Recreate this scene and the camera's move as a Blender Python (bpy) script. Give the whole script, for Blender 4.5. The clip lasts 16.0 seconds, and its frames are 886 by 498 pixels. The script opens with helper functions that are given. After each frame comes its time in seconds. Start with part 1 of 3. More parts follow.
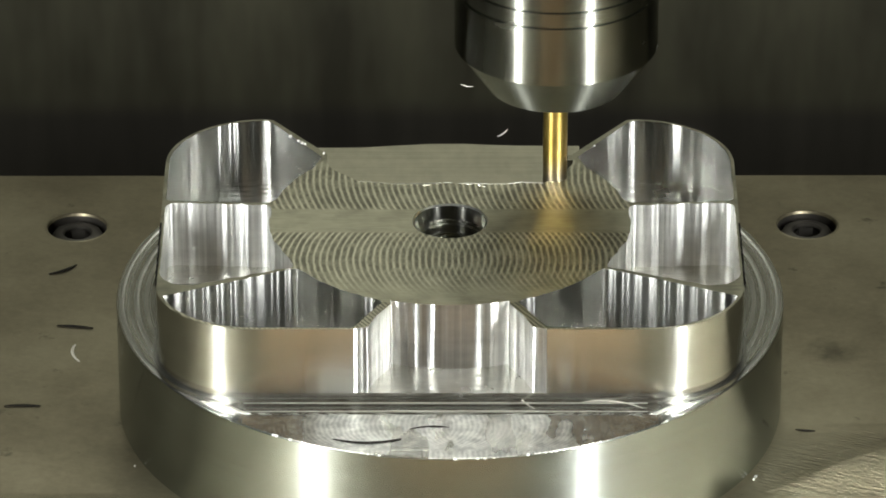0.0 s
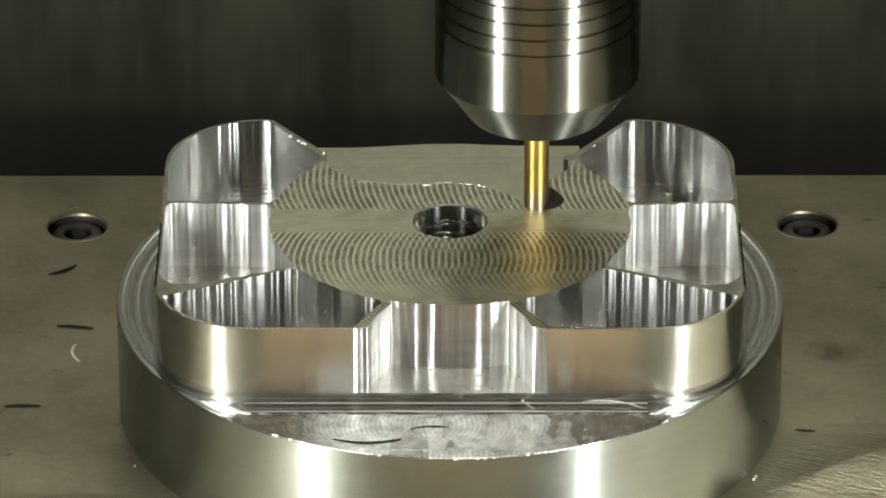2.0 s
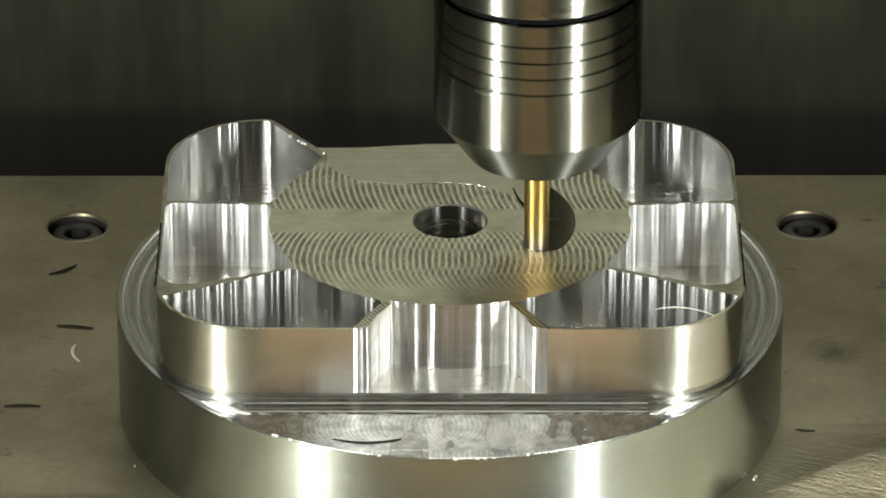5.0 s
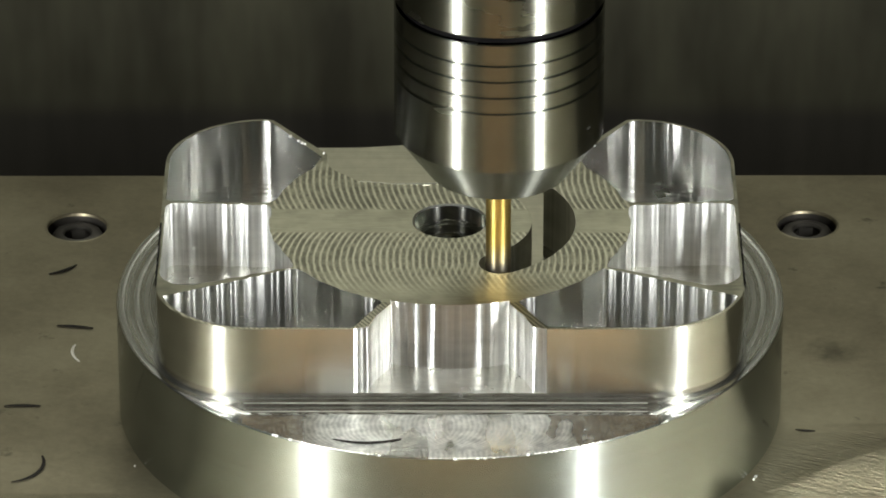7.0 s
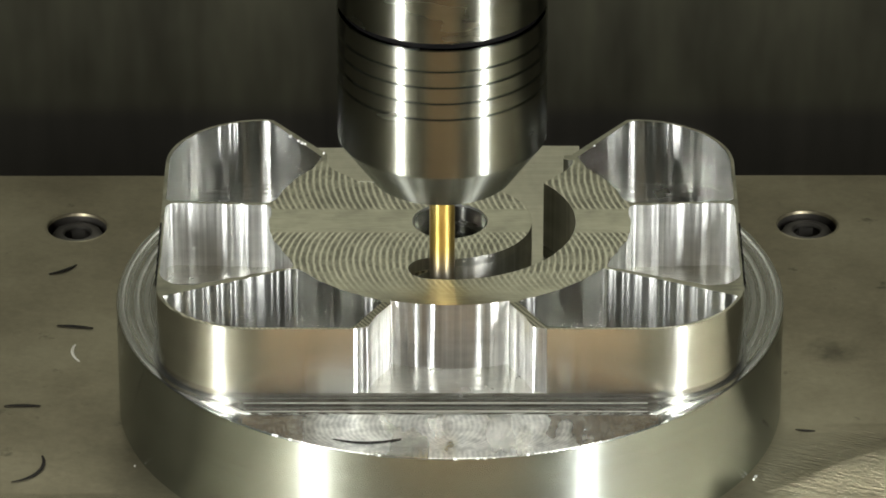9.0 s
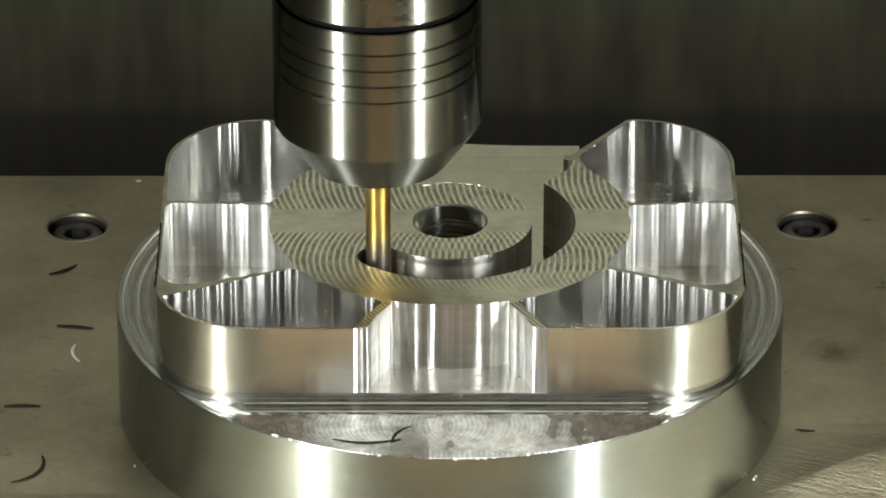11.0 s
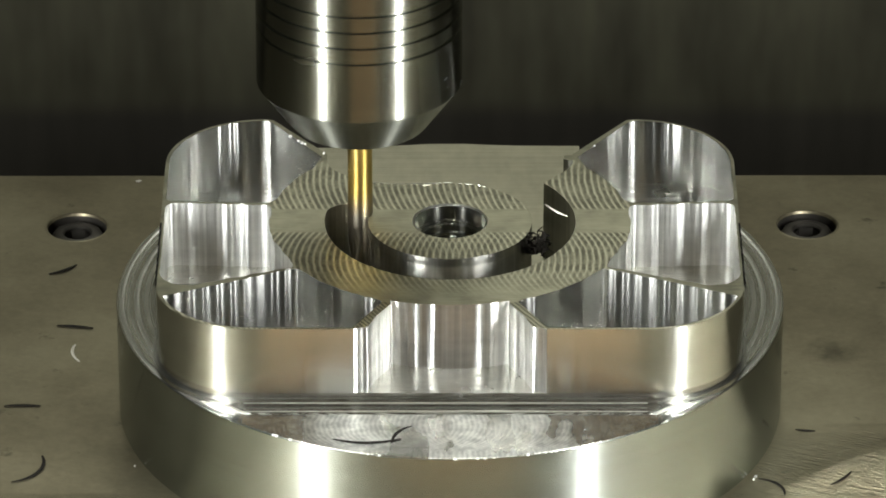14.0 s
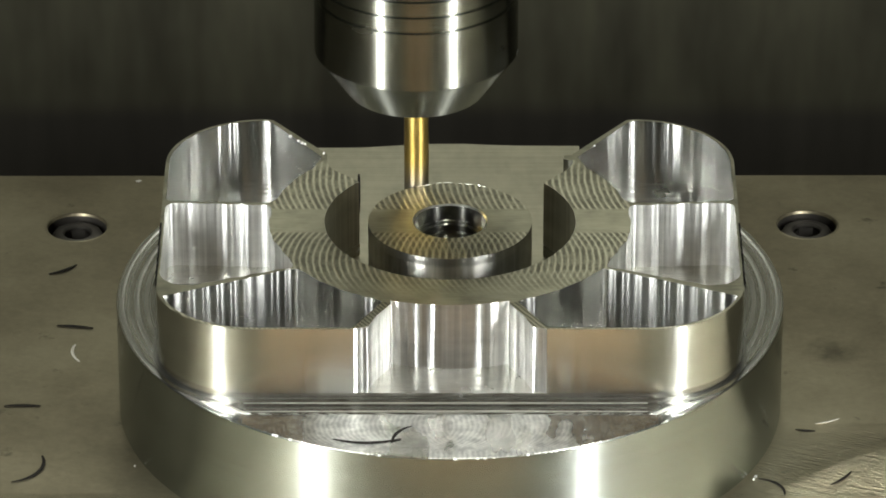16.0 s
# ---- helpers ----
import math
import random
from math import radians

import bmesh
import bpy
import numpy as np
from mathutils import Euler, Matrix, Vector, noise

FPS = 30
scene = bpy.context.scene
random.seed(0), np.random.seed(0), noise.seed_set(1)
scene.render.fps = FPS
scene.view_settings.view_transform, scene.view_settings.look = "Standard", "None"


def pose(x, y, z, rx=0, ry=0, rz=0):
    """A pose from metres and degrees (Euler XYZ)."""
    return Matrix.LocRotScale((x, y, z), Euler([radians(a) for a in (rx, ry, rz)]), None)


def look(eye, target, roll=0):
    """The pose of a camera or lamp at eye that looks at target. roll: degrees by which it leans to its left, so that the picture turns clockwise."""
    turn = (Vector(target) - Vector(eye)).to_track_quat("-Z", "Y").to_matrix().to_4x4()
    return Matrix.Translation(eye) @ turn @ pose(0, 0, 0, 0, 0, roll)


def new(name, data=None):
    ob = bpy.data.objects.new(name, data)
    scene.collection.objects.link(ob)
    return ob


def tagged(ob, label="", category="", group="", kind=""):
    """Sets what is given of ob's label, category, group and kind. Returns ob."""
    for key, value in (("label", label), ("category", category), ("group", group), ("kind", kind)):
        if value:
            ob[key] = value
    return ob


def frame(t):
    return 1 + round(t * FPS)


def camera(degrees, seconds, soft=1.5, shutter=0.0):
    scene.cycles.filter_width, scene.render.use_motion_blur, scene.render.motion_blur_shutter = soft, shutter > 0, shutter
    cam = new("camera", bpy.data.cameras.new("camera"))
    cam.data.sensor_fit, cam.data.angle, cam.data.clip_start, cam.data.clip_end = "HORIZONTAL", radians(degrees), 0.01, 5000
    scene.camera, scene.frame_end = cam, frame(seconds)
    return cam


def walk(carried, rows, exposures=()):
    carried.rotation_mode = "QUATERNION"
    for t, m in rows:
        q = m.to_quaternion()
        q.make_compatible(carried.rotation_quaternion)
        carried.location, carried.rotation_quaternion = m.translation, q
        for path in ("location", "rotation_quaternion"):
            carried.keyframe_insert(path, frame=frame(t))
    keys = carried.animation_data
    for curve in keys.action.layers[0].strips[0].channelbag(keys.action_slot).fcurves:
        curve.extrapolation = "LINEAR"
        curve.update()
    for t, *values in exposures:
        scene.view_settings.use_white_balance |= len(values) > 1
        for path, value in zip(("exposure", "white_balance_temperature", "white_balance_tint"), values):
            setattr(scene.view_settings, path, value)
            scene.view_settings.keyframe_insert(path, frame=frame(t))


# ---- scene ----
from mathutils import geometry

cam = camera(8.153, 16.0, soft=1.8)

# One length unit of the plan, in metres; plan origin on the part's axis at the table top.
U = 0.000153
TOP = 366      # top face of the part
STEP = 217     # top of the round base
POCKET = 241   # pocket floors
PITCH = radians(27.7)
DIST = 11000

fwd = Vector((0, math.cos(PITCH), -math.sin(PITCH)))
upv = Vector((0, math.sin(PITCH), math.cos(PITCH)))
eye = (Vector((0, 0, TOP)) - DIST * fwd - 50 * upv - Vector((12.5, 0, 0))) * U
cam_pose = look(eye, eye + fwd)
walk(cam, [(0.0, cam_pose), (16.0, cam_pose)], exposures=[(0.0, 0.0), (16.0, 0.0)])

# ---- light ----
world = bpy.data.worlds.new("world")
scene.world = world
world.use_nodes = True
world.node_tree.nodes["Background"].inputs[0].default_value = (0.9, 1.0, 0.85, 1)
world.node_tree.nodes["Background"].inputs[1].default_value = 0.012


def area(name, at, target, sx, sy, watts, colour):
    data = bpy.data.lights.new(name, "AREA")
    data.shape, data.size, data.size_y, data.energy, data.color = "RECTANGLE", sx, sy, watts, colour
    ob = new(name, data)
    ob.matrix_world = look(at, target)
    return ob


# Two upright work lights beside the door of the machine; soft rear and warm front fills are added.
for side in (-1, 1):
    a = radians(40.5)
    at = (side * 0.405 * math.sin(a), -0.405 * math.cos(a), 0.145)
    area("work_light", at, (0, 0, 0.06), 0.014, 0.25, 3.2, (0.98, 1.0, 0.97))
area("rear_fill", (0, 0.50, 0.66), (0, 0.0, 0.05), 0.5, 0.35, 1.2, (0.97, 1.0, 0.90))
area("warm_fill", (0, -1.8, 1.3), (0, -1.0, 0.2), 1.35, 0.12, 1.0, (1.0, 0.80, 0.55))

# ---- materials ----


def mat(name, colour, rough, metal=0.0):
    m = bpy.data.materials.new(name)
    m.use_nodes = True
    b = m.node_tree.nodes["Principled BSDF"]
    b.inputs["Base Color"].default_value = (*colour, 1)
    b.inputs["Roughness"].default_value = rough
    b.inputs["Metallic"].default_value = metal
    return m, m.node_tree.nodes, m.node_tree.links, b


def mapping(n, l, scale, turn=0):
    tc, mp = n.new("ShaderNodeTexCoord"), n.new("ShaderNodeMapping")
    mp.vector_type = "TEXTURE" if turn else "POINT"
    if turn:
        mp.inputs["Rotation"].default_value = (0, 0, radians(turn))
        scale = tuple(1 / v for v in scale)
    mp.inputs["Scale"].default_value = scale
    l.new(tc.outputs["Object"], mp.inputs["Vector"])
    return mp.outputs[0]


def noise_tex(n, l, scale, detail=3.0, vec=None, rough=0.55):
    t = n.new("ShaderNodeTexNoise")
    t.inputs["Scale"].default_value, t.inputs["Detail"].default_value, t.inputs["Roughness"].default_value = scale, detail, rough
    l.new(mapping(n, l, (1, 1, 1)) if vec is None else vec, t.inputs["Vector"])
    return t.outputs["Fac"]


def ramp(n, l, fac, stops):
    r = n.new("ShaderNodeValToRGB")
    e = r.color_ramp.elements
    for i, (p, c) in enumerate(stops):
        if i > 1:
            e.new(p)
        e[i].position, e[i].color = p, (*c, 1) if not isinstance(c, float) else (c, c, c, 1)
    l.new(fac, r.inputs[0])
    return r.outputs[0]


def maths(n, l, op, a, b=None, c=None):
    t = n.new("ShaderNodeMath")
    t.operation = op
    for i, v in enumerate((a, b, c)):
        if v is None:
            continue
        if isinstance(v, (int, float)):
            t.inputs[i].default_value = v
        else:
            l.new(v, t.inputs[i])
    return t.outputs[0]


def bump(n, l, b, height, strength, dist):
    t = n.new("ShaderNodeBump")
    t.inputs["Strength"].default_value, t.inputs["Distance"].default_value = strength, dist
    l.new(height, t.inputs["Height"])
    prev = b.inputs["Normal"].links
    if prev:
        l.new(prev[0].from_socket, t.inputs["Normal"])
    l.new(t.outputs[0], b.inputs["Normal"])


def aniso(n, l, b, amount, turn=0.0):
    """Spreads the gloss along or across the level direction of an upright surface."""
    g, c = n.new("ShaderNodeNewGeometry"), n.new("ShaderNodeVectorMath")
    c.operation = "CROSS_PRODUCT"
    c.inputs[1].default_value = (0, 0, 1)
    l.new(g.outputs["True Normal"], c.inputs[0])
    l.new(c.outputs[0], b.inputs["Tangent"])
    b.inputs["Anisotropic"].default_value, b.inputs["Anisotropic Rotation"].default_value = amount, turn


def turned(name, colour, rough, amount, lines=2600.0, turn=0.25, ticks=0.0):
    """Metal with fine rings round the z axis, and upright ticks where a milling cutter passed."""
    m, n, l, b = mat(name, colour, rough, 1.0)
    f = noise_tex(n, l, 1.0, 2, mapping(n, l, (20, 20, lines)))
    g = noise_tex(n, l, 1.0, 4, mapping(n, l, (18, 18, 60)))
    tone = maths(n, l, "MULTIPLY_ADD", g, 0.75, maths(n, l, "MULTIPLY", f, 0.25))
    l.new(ramp(n, l, tone, [(0.15, tuple(c * 0.7 for c in colour)), (0.85, tuple(min(1.0, c * 1.1) for c in colour))]), b.inputs["Base Color"])
    l.new(maths(n, l, "MULTIPLY_ADD", g, 0.03, rough - 0.015), b.inputs["Roughness"])
    if ticks:
        bump(n, l, b, noise_tex(n, l, 1.0, 2, mapping(n, l, (900, 900, 45))), ticks, 0.0001)
    aniso(n, l, b, amount, turn)
    return m


def milled_wall(name, colour, rough, streak=0.5, fine=0.25, amount=0.9):
    """Side-milled metal: upright facets and streaks left by the flutes."""
    m, n, l, b = mat(name, colour, rough, 1.0)
    f = noise_tex(n, l, 1.0, 2, mapping(n, l, (150, 150, 3)), 0.62)
    f2 = noise_tex(n, l, 1.0, 2, mapping(n, l, (1500, 1500, 10)))
    f3 = noise_tex(n, l, 1.0, 3, mapping(n, l, (60, 60, 240)))
    tone = maths(n, l, "MULTIPLY_ADD", f2, 0.6, maths(n, l, "MULTIPLY", f3, 0.4))
    l.new(ramp(n, l, tone, [(0.3, tuple(c * 0.6 for c in colour)), (0.65, colour)]), b.inputs["Base Color"])
    bump(n, l, b, f, streak, 0.003)
    bump(n, l, b, f2, fine, 0.0001)
    aniso(n, l, b, amount, 0.25)
    return m


def floor_marks(name, colour, rough, along=(90, 800, 90), swirl=0.25, ripple=0.0, period=19):
    """Pocket and step floors: fine cutter lines, dull and shiny patches."""
    m, n, l, b = mat(name, colour, rough, 1.0)
    g = noise_tex(n, l, 160, 4)
    h = noise_tex(n, l, 1.0, 3, mapping(n, l, along))
    q = noise_tex(n, l, 1.0, 2, mapping(n, l, (420, 150, 200)))
    tone = maths(n, l, "MULTIPLY_ADD", g, 0.45, maths(n, l, "MULTIPLY_ADD", h, 0.35, maths(n, l, "MULTIPLY", q, 0.2)))
    l.new(ramp(n, l, tone, [(0.36, tuple(c * 0.78 for c in colour)), (0.62, colour)]), b.inputs["Base Color"])
    l.new(maths(n, l, "MULTIPLY_ADD", g, 0.16, rough - 0.08), b.inputs["Roughness"])
    bump(n, l, b, q, swirl, 0.0006)
    if ripple:
        wave = n.new("ShaderNodeTexWave")
        wave.bands_direction = "Y"
        wave.inputs["Scale"].default_value, wave.inputs["Distortion"].default_value = 0.314 / (period * U), 2.5 * period / 19
        wave.inputs["Detail"].default_value, wave.inputs["Detail Scale"].default_value = 1.0, 0.4
        l.new(mapping(n, l, (1, 1, 1)), wave.inputs["Vector"])
        bump(n, l, b, wave.outputs["Fac"], ripple, 0.0004)
    return m


def faced(name, colour, rough):
    """Face-milled top: two passes of crossing cutter arcs with a smoother lane between them."""
    m, n, l, b = mat(name, colour, rough, 1.0)
    tc, sep = n.new("ShaderNodeTexCoord"), n.new("ShaderNodeSeparateXYZ")
    l.new(tc.outputs["Object"], sep.inputs[0])
    x, y = sep.outputs[0], sep.outputs[1]
    ay = maths(n, l, "ABSOLUTE", y)

    def ease(v, lo, hi):
        r = n.new("ShaderNodeMapRange")
        r.interpolation_type = "SMOOTHSTEP"
        r.inputs["From Min"].default_value, r.inputs["From Max"].default_value = lo, hi
        l.new(v, r.inputs["Value"])
        return r.outputs[0]

    lane = ease(ay, 40 * U, 52 * U)
    fade = ease(ay, 290 * U, 165 * U)
    d = maths(n, l, "SUBTRACT", ay, maths(n, l, "MULTIPLY_ADD", ease(y, -20 * U, 20 * U), 30 * U, 145 * U))
    bow = maths(n, l, "SQRT", maths(n, l, "MAXIMUM", maths(n, l, "SUBTRACT", maths(n, l, "MULTIPLY_ADD", ease(y, -20 * U, 20 * U), (420 * U) ** 2 - (240 * U) ** 2, (240 * U) ** 2), maths(n, l, "MULTIPLY", d, d)), 1e-9))
    wob = maths(n, l, "MULTIPLY", noise_tex(n, l, 260, 2), 4 * U)
    xw = maths(n, l, "ADD", x, wob)
    k = 2 * math.pi / (11.6 * U)

    def crest(v, freq):
        c = maths(n, l, "MULTIPLY_ADD", maths(n, l, "SINE", maths(n, l, "MULTIPLY", v, freq)), 0.5, 0.5)
        return maths(n, l, "MULTIPLY_ADD", maths(n, l, "POWER", c, 2.2), 2.3, -0.85)

    w1 = crest(maths(n, l, "ADD", xw, bow), k)
    w2 = crest(maths(n, l, "SUBTRACT", xw, bow), k * 1.03)
    # the returning teeth mark only the front pass, most of all at one side
    side = maths(n, l, "MULTIPLY", ease(x, -190 * U, 150 * U), maths(n, l, "MULTIPLY", ease(y, 20 * U, -20 * U), ease(ay, 235 * U, 175 * U)))
    amp = maths(n, l, "MULTIPLY_ADD", noise_tex(n, l, 420, 4), 3.4, -0.75)
    w = maths(n, l, "ADD", maths(n, l, "MULTIPLY", w1, maths(n, l, "MULTIPLY_ADD", side, -0.75, 1.1)), maths(n, l, "MULTIPLY", w2, maths(n, l, "ADD", side, 0.08)))
    w = maths(n, l, "MULTIPLY", maths(n, l, "MULTIPLY", w, amp), maths(n, l, "MULTIPLY", lane, fade))
    fine = noise_tex(n, l, 1.0, 3, mapping(n, l, (140, 2200, 140)))
    g = noise_tex(n, l, 140, 4)
    # the thin rims round the pockets keep short dark cutter dashes
    rad = maths(n, l, "SQRT", maths(n, l, "ADD", maths(n, l, "MULTIPLY", x, x), maths(n, l, "MULTIPLY", y, y)))
    thin = maths(n, l, "MULTIPLY", ease(rad, 322 * U, 330 * U), ease(y, -290 * U, -330 * U))
    dash = maths(n, l, "GREATER_THAN", maths(n, l, "SINE", maths(n, l, "MULTIPLY", maths(n, l, "ADD", xw, maths(n, l, "MULTIPLY", y, 0.6)), 2 * math.pi / (9 * U))), 0.1)
    mark = maths(n, l, "MULTIPLY", thin, maths(n, l, "MULTIPLY_ADD", dash, -1.1, 0.35))
    w = maths(n, l, "MULTIPLY", w, ease(rad, 330 * U, 322 * U))
    w = maths(n, l, "MULTIPLY_ADD", w, 0.29, maths(n, l, "MULTIPLY_ADD", ease(rad, 322 * U, 330 * U), -0.22, mark))
    tone = maths(n, l, "MULTIPLY_ADD", w, 1.0, maths(n, l, "MULTIPLY_ADD", fine, 0.35, maths(n, l, "MULTIPLY", g, 0.6)))
    l.new(ramp(n, l, tone, [(0.15, tuple(c * 0.36 for c in colour)), (0.5, tuple(c * 0.86 for c in colour)), (0.9, (0.66, 0.64, 0.49))]), b.inputs["Base Color"])
    l.new(maths(n, l, "MULTIPLY_ADD", g, 0.16, rough - 0.08), b.inputs["Roughness"])
    bump(n, l, b, w, 0.45, 0.0003)
    bump(n, l, b, fine, 0.2, 0.00004)
    return m


M_BASE = turned("turned_aluminium", (0.60, 0.65, 0.63), 0.20, 0.98, 700.0)
M_FACED = faced("face_milled_aluminium", (0.51, 0.49, 0.36), 0.45)
M_WALL = milled_wall("side_milled_aluminium", (0.90, 0.90, 0.87), 0.40, 0.6, 0.3, 1.0)
M_SIDE = milled_wall("side_pocket_wall_aluminium", (0.93, 0.93, 0.90), 0.48, 0.6, 0.2, 0.8)
M_CORNER = milled_wall("corner_pocket_wall_aluminium", (0.76, 0.76, 0.73), 0.27, 0.45, 0.15, 1.0)
M_PASS = milled_wall("stepped_pocket_wall_aluminium", (0.80, 0.80, 0.77), 0.18, 0.12, 0.15, 1.0)
M_OUT = turned("finished_outer_wall", (0.72, 0.74, 0.70), 0.21, 0.95, 500.0, ticks=0.12)
M_FLOOR = floor_marks("milled_floor_aluminium", (0.88, 0.88, 0.83), 0.25, swirl=0.1, ripple=0.45)


def ringed(name, colour, rough):
    """The top of the round base: fine rings round its axis, glossy and dull by turns."""
    m, n, l, b = mat(name, colour, rough, 1.0)
    tc, sep = n.new("ShaderNodeTexCoord"), n.new("ShaderNodeSeparateXYZ")
    l.new(tc.outputs["Object"], sep.inputs[0])
    x, y = sep.outputs[0], sep.outputs[1]
    rad = maths(n, l, "SQRT", maths(n, l, "ADD", maths(n, l, "MULTIPLY", x, x), maths(n, l, "MULTIPLY", y, y)))
    one = n.new("ShaderNodeCombineXYZ")
    l.new(rad, one.inputs[0])
    f, g = noise_tex(n, l, 420, 3, one.outputs[0], 0.7), noise_tex(n, l, 130, 4)
    tone = maths(n, l, "MULTIPLY_ADD", f, 0.7, maths(n, l, "MULTIPLY", g, 0.3))
    l.new(ramp(n, l, tone, [(0.35, tuple(c * 0.75 for c in colour)), (0.65, colour)]), b.inputs["Base Color"])
    l.new(maths(n, l, "MULTIPLY_ADD", f, 0.3, rough - 0.15), b.inputs["Roughness"])
    bump(n, l, b, f, 0.15, 0.0003)
    tan = n.new("ShaderNodeTangent")
    tan.direction_type, tan.axis = "RADIAL", "Z"
    l.new(tan.outputs[0], b.inputs["Tangent"])
    b.inputs["Anisotropic"].default_value, b.inputs["Anisotropic Rotation"].default_value = 0.6, 0.25
    return m


def land_metal(name, colour):
    """The front land: mirror-like at its ends, dulled in the middle by round cutter passes, fine arcs all along."""
    m, n, l, b = mat(name, colour, 0.2, 1.0)
    tc, sep = n.new("ShaderNodeTexCoord"), n.new("ShaderNodeSeparateXYZ")
    l.new(tc.outputs["Object"], sep.inputs[0])
    x, y = sep.outputs[0], sep.outputs[1]
    d = maths(n, l, "SUBTRACT", y, -475 * U)
    bow = maths(n, l, "SQRT", maths(n, l, "MAXIMUM", maths(n, l, "SUBTRACT", (90 * U) ** 2, maths(n, l, "MULTIPLY", d, d)), 1e-9))
    xw = maths(n, l, "ADD", maths(n, l, "SUBTRACT", maths(n, l, "ABSOLUTE", x), bow), maths(n, l, "MULTIPLY", noise_tex(n, l, 300, 2), 9 * U))
    w = maths(n, l, "MULTIPLY_ADD", maths(n, l, "SINE", maths(n, l, "MULTIPLY", xw, 2 * math.pi / (9 * U))), 0.5, 0.5)
    rng = n.new("ShaderNodeMapRange")
    rng.interpolation_type = "SMOOTHSTEP"
    rng.inputs["From Min"].default_value, rng.inputs["From Max"].default_value = 255 * U, 160 * U
    l.new(maths(n, l, "SUBTRACT", maths(n, l, "ABSOLUTE", x), maths(n, l, "MULTIPLY", bow, 0.4)), rng.inputs["Value"])
    big = ramp(n, l, noise_tex(n, l, 1.0, 2, mapping(n, l, (110, 40, 40))), [(0.42, 0.25), (0.54, 1.0)])
    dull = maths(n, l, "MULTIPLY", rng.outputs[0], big)
    g = noise_tex(n, l, 380, 4)
    l.new(ramp(n, l, maths(n, l, "MULTIPLY_ADD", w, 0.13, maths(n, l, "MULTIPLY", g, 0.8)), [(0.3, tuple(c * 0.55 for c in colour)), (0.62, colour)]), b.inputs["Base Color"])
    l.new(maths(n, l, "MULTIPLY_ADD", dull, 0.36, maths(n, l, "MULTIPLY_ADD", g, 0.14, 0.08)), b.inputs["Roughness"])
    bump(n, l, b, w, 0.3, 0.00004)
    bump(n, l, b, g, 0.15, 0.0001)
    return m


M_RING = ringed("ring_turned_aluminium", (0.86, 0.86, 0.81), 0.27)
M_LAND = land_metal("polished_step_aluminium", (0.90, 0.90, 0.86))
M_REAR = floor_marks("line_milled_aluminium", (0.52, 0.495, 0.375), 0.42, (14, 620, 90), 0.03, 0.08, 8.5)
# Groove walls: a darker copy of the boss's metal, shade put into its colour.
M_GROOVE = milled_wall("shaded_groove_aluminium", (0.62, 0.61, 0.55), 0.28, 0.06, 0.4)
M_BOSS = milled_wall("boss_wall_aluminium", (0.76, 0.75, 0.69), 0.27, 0.16, 0.9, 0.95)
# Foot metal darkened: the dark land it would mirror is put into its colour.
M_FOOT = floor_marks("fine_milled_shaded_aluminium", (0.42, 0.42, 0.39), 0.24, (1100, 1100, 70), 0.05)
M_EDGE, _, _, _ = mat("bright_edge_aluminium", (0.85, 0.85, 0.8), 0.3, 1.0)
M_STEEL = turned("ground_steel", (0.29, 0.298, 0.262), 0.27, 1.0, 900.0)
M_BORE = turned("bored_aluminium", (0.64, 0.635, 0.58), 0.17, 0.95)
M_BLACK, _, _, _b = mat("black_gap", (0.0012, 0.001, 0.001), 0.6)
_b.inputs["Specular IOR Level"].default_value = 0.05


def gold():
    m, n, l, b = mat("nitride_coating", (0.80, 0.58, 0.18), 0.3, 1.0)
    f = noise_tex(n, l, 300, 3, mapping(n, l, (1, 1, 0.3)))
    coat = ramp(n, l, f, [(0.35, (0.66, 0.46, 0.12)), (0.7, (0.86, 0.64, 0.22))])
    # the coating is rubbed off towards the cutting end
    tc, sep, rng, mix = n.new("ShaderNodeTexCoord"), n.new("ShaderNodeSeparateXYZ"), n.new("ShaderNodeMapRange"), n.new("ShaderNodeMix")
    l.new(tc.outputs["Object"], sep.inputs[0])
    l.new(sep.outputs[2], rng.inputs["Value"])
    rng.inputs["From Min"].default_value, rng.inputs["From Max"].default_value = 0.0, 50 * U
    mix.data_type = "RGBA"
    l.new(rng.outputs[0], mix.inputs[0])
    mix.inputs[6].default_value = (0.50, 0.45, 0.36, 1)
    l.new(coat, mix.inputs[7])
    l.new(mix.outputs[2], b.inputs["Base Color"])
    aniso(n, l, b, 0.6, 0.25)
    return m


M_GOLD = gold()


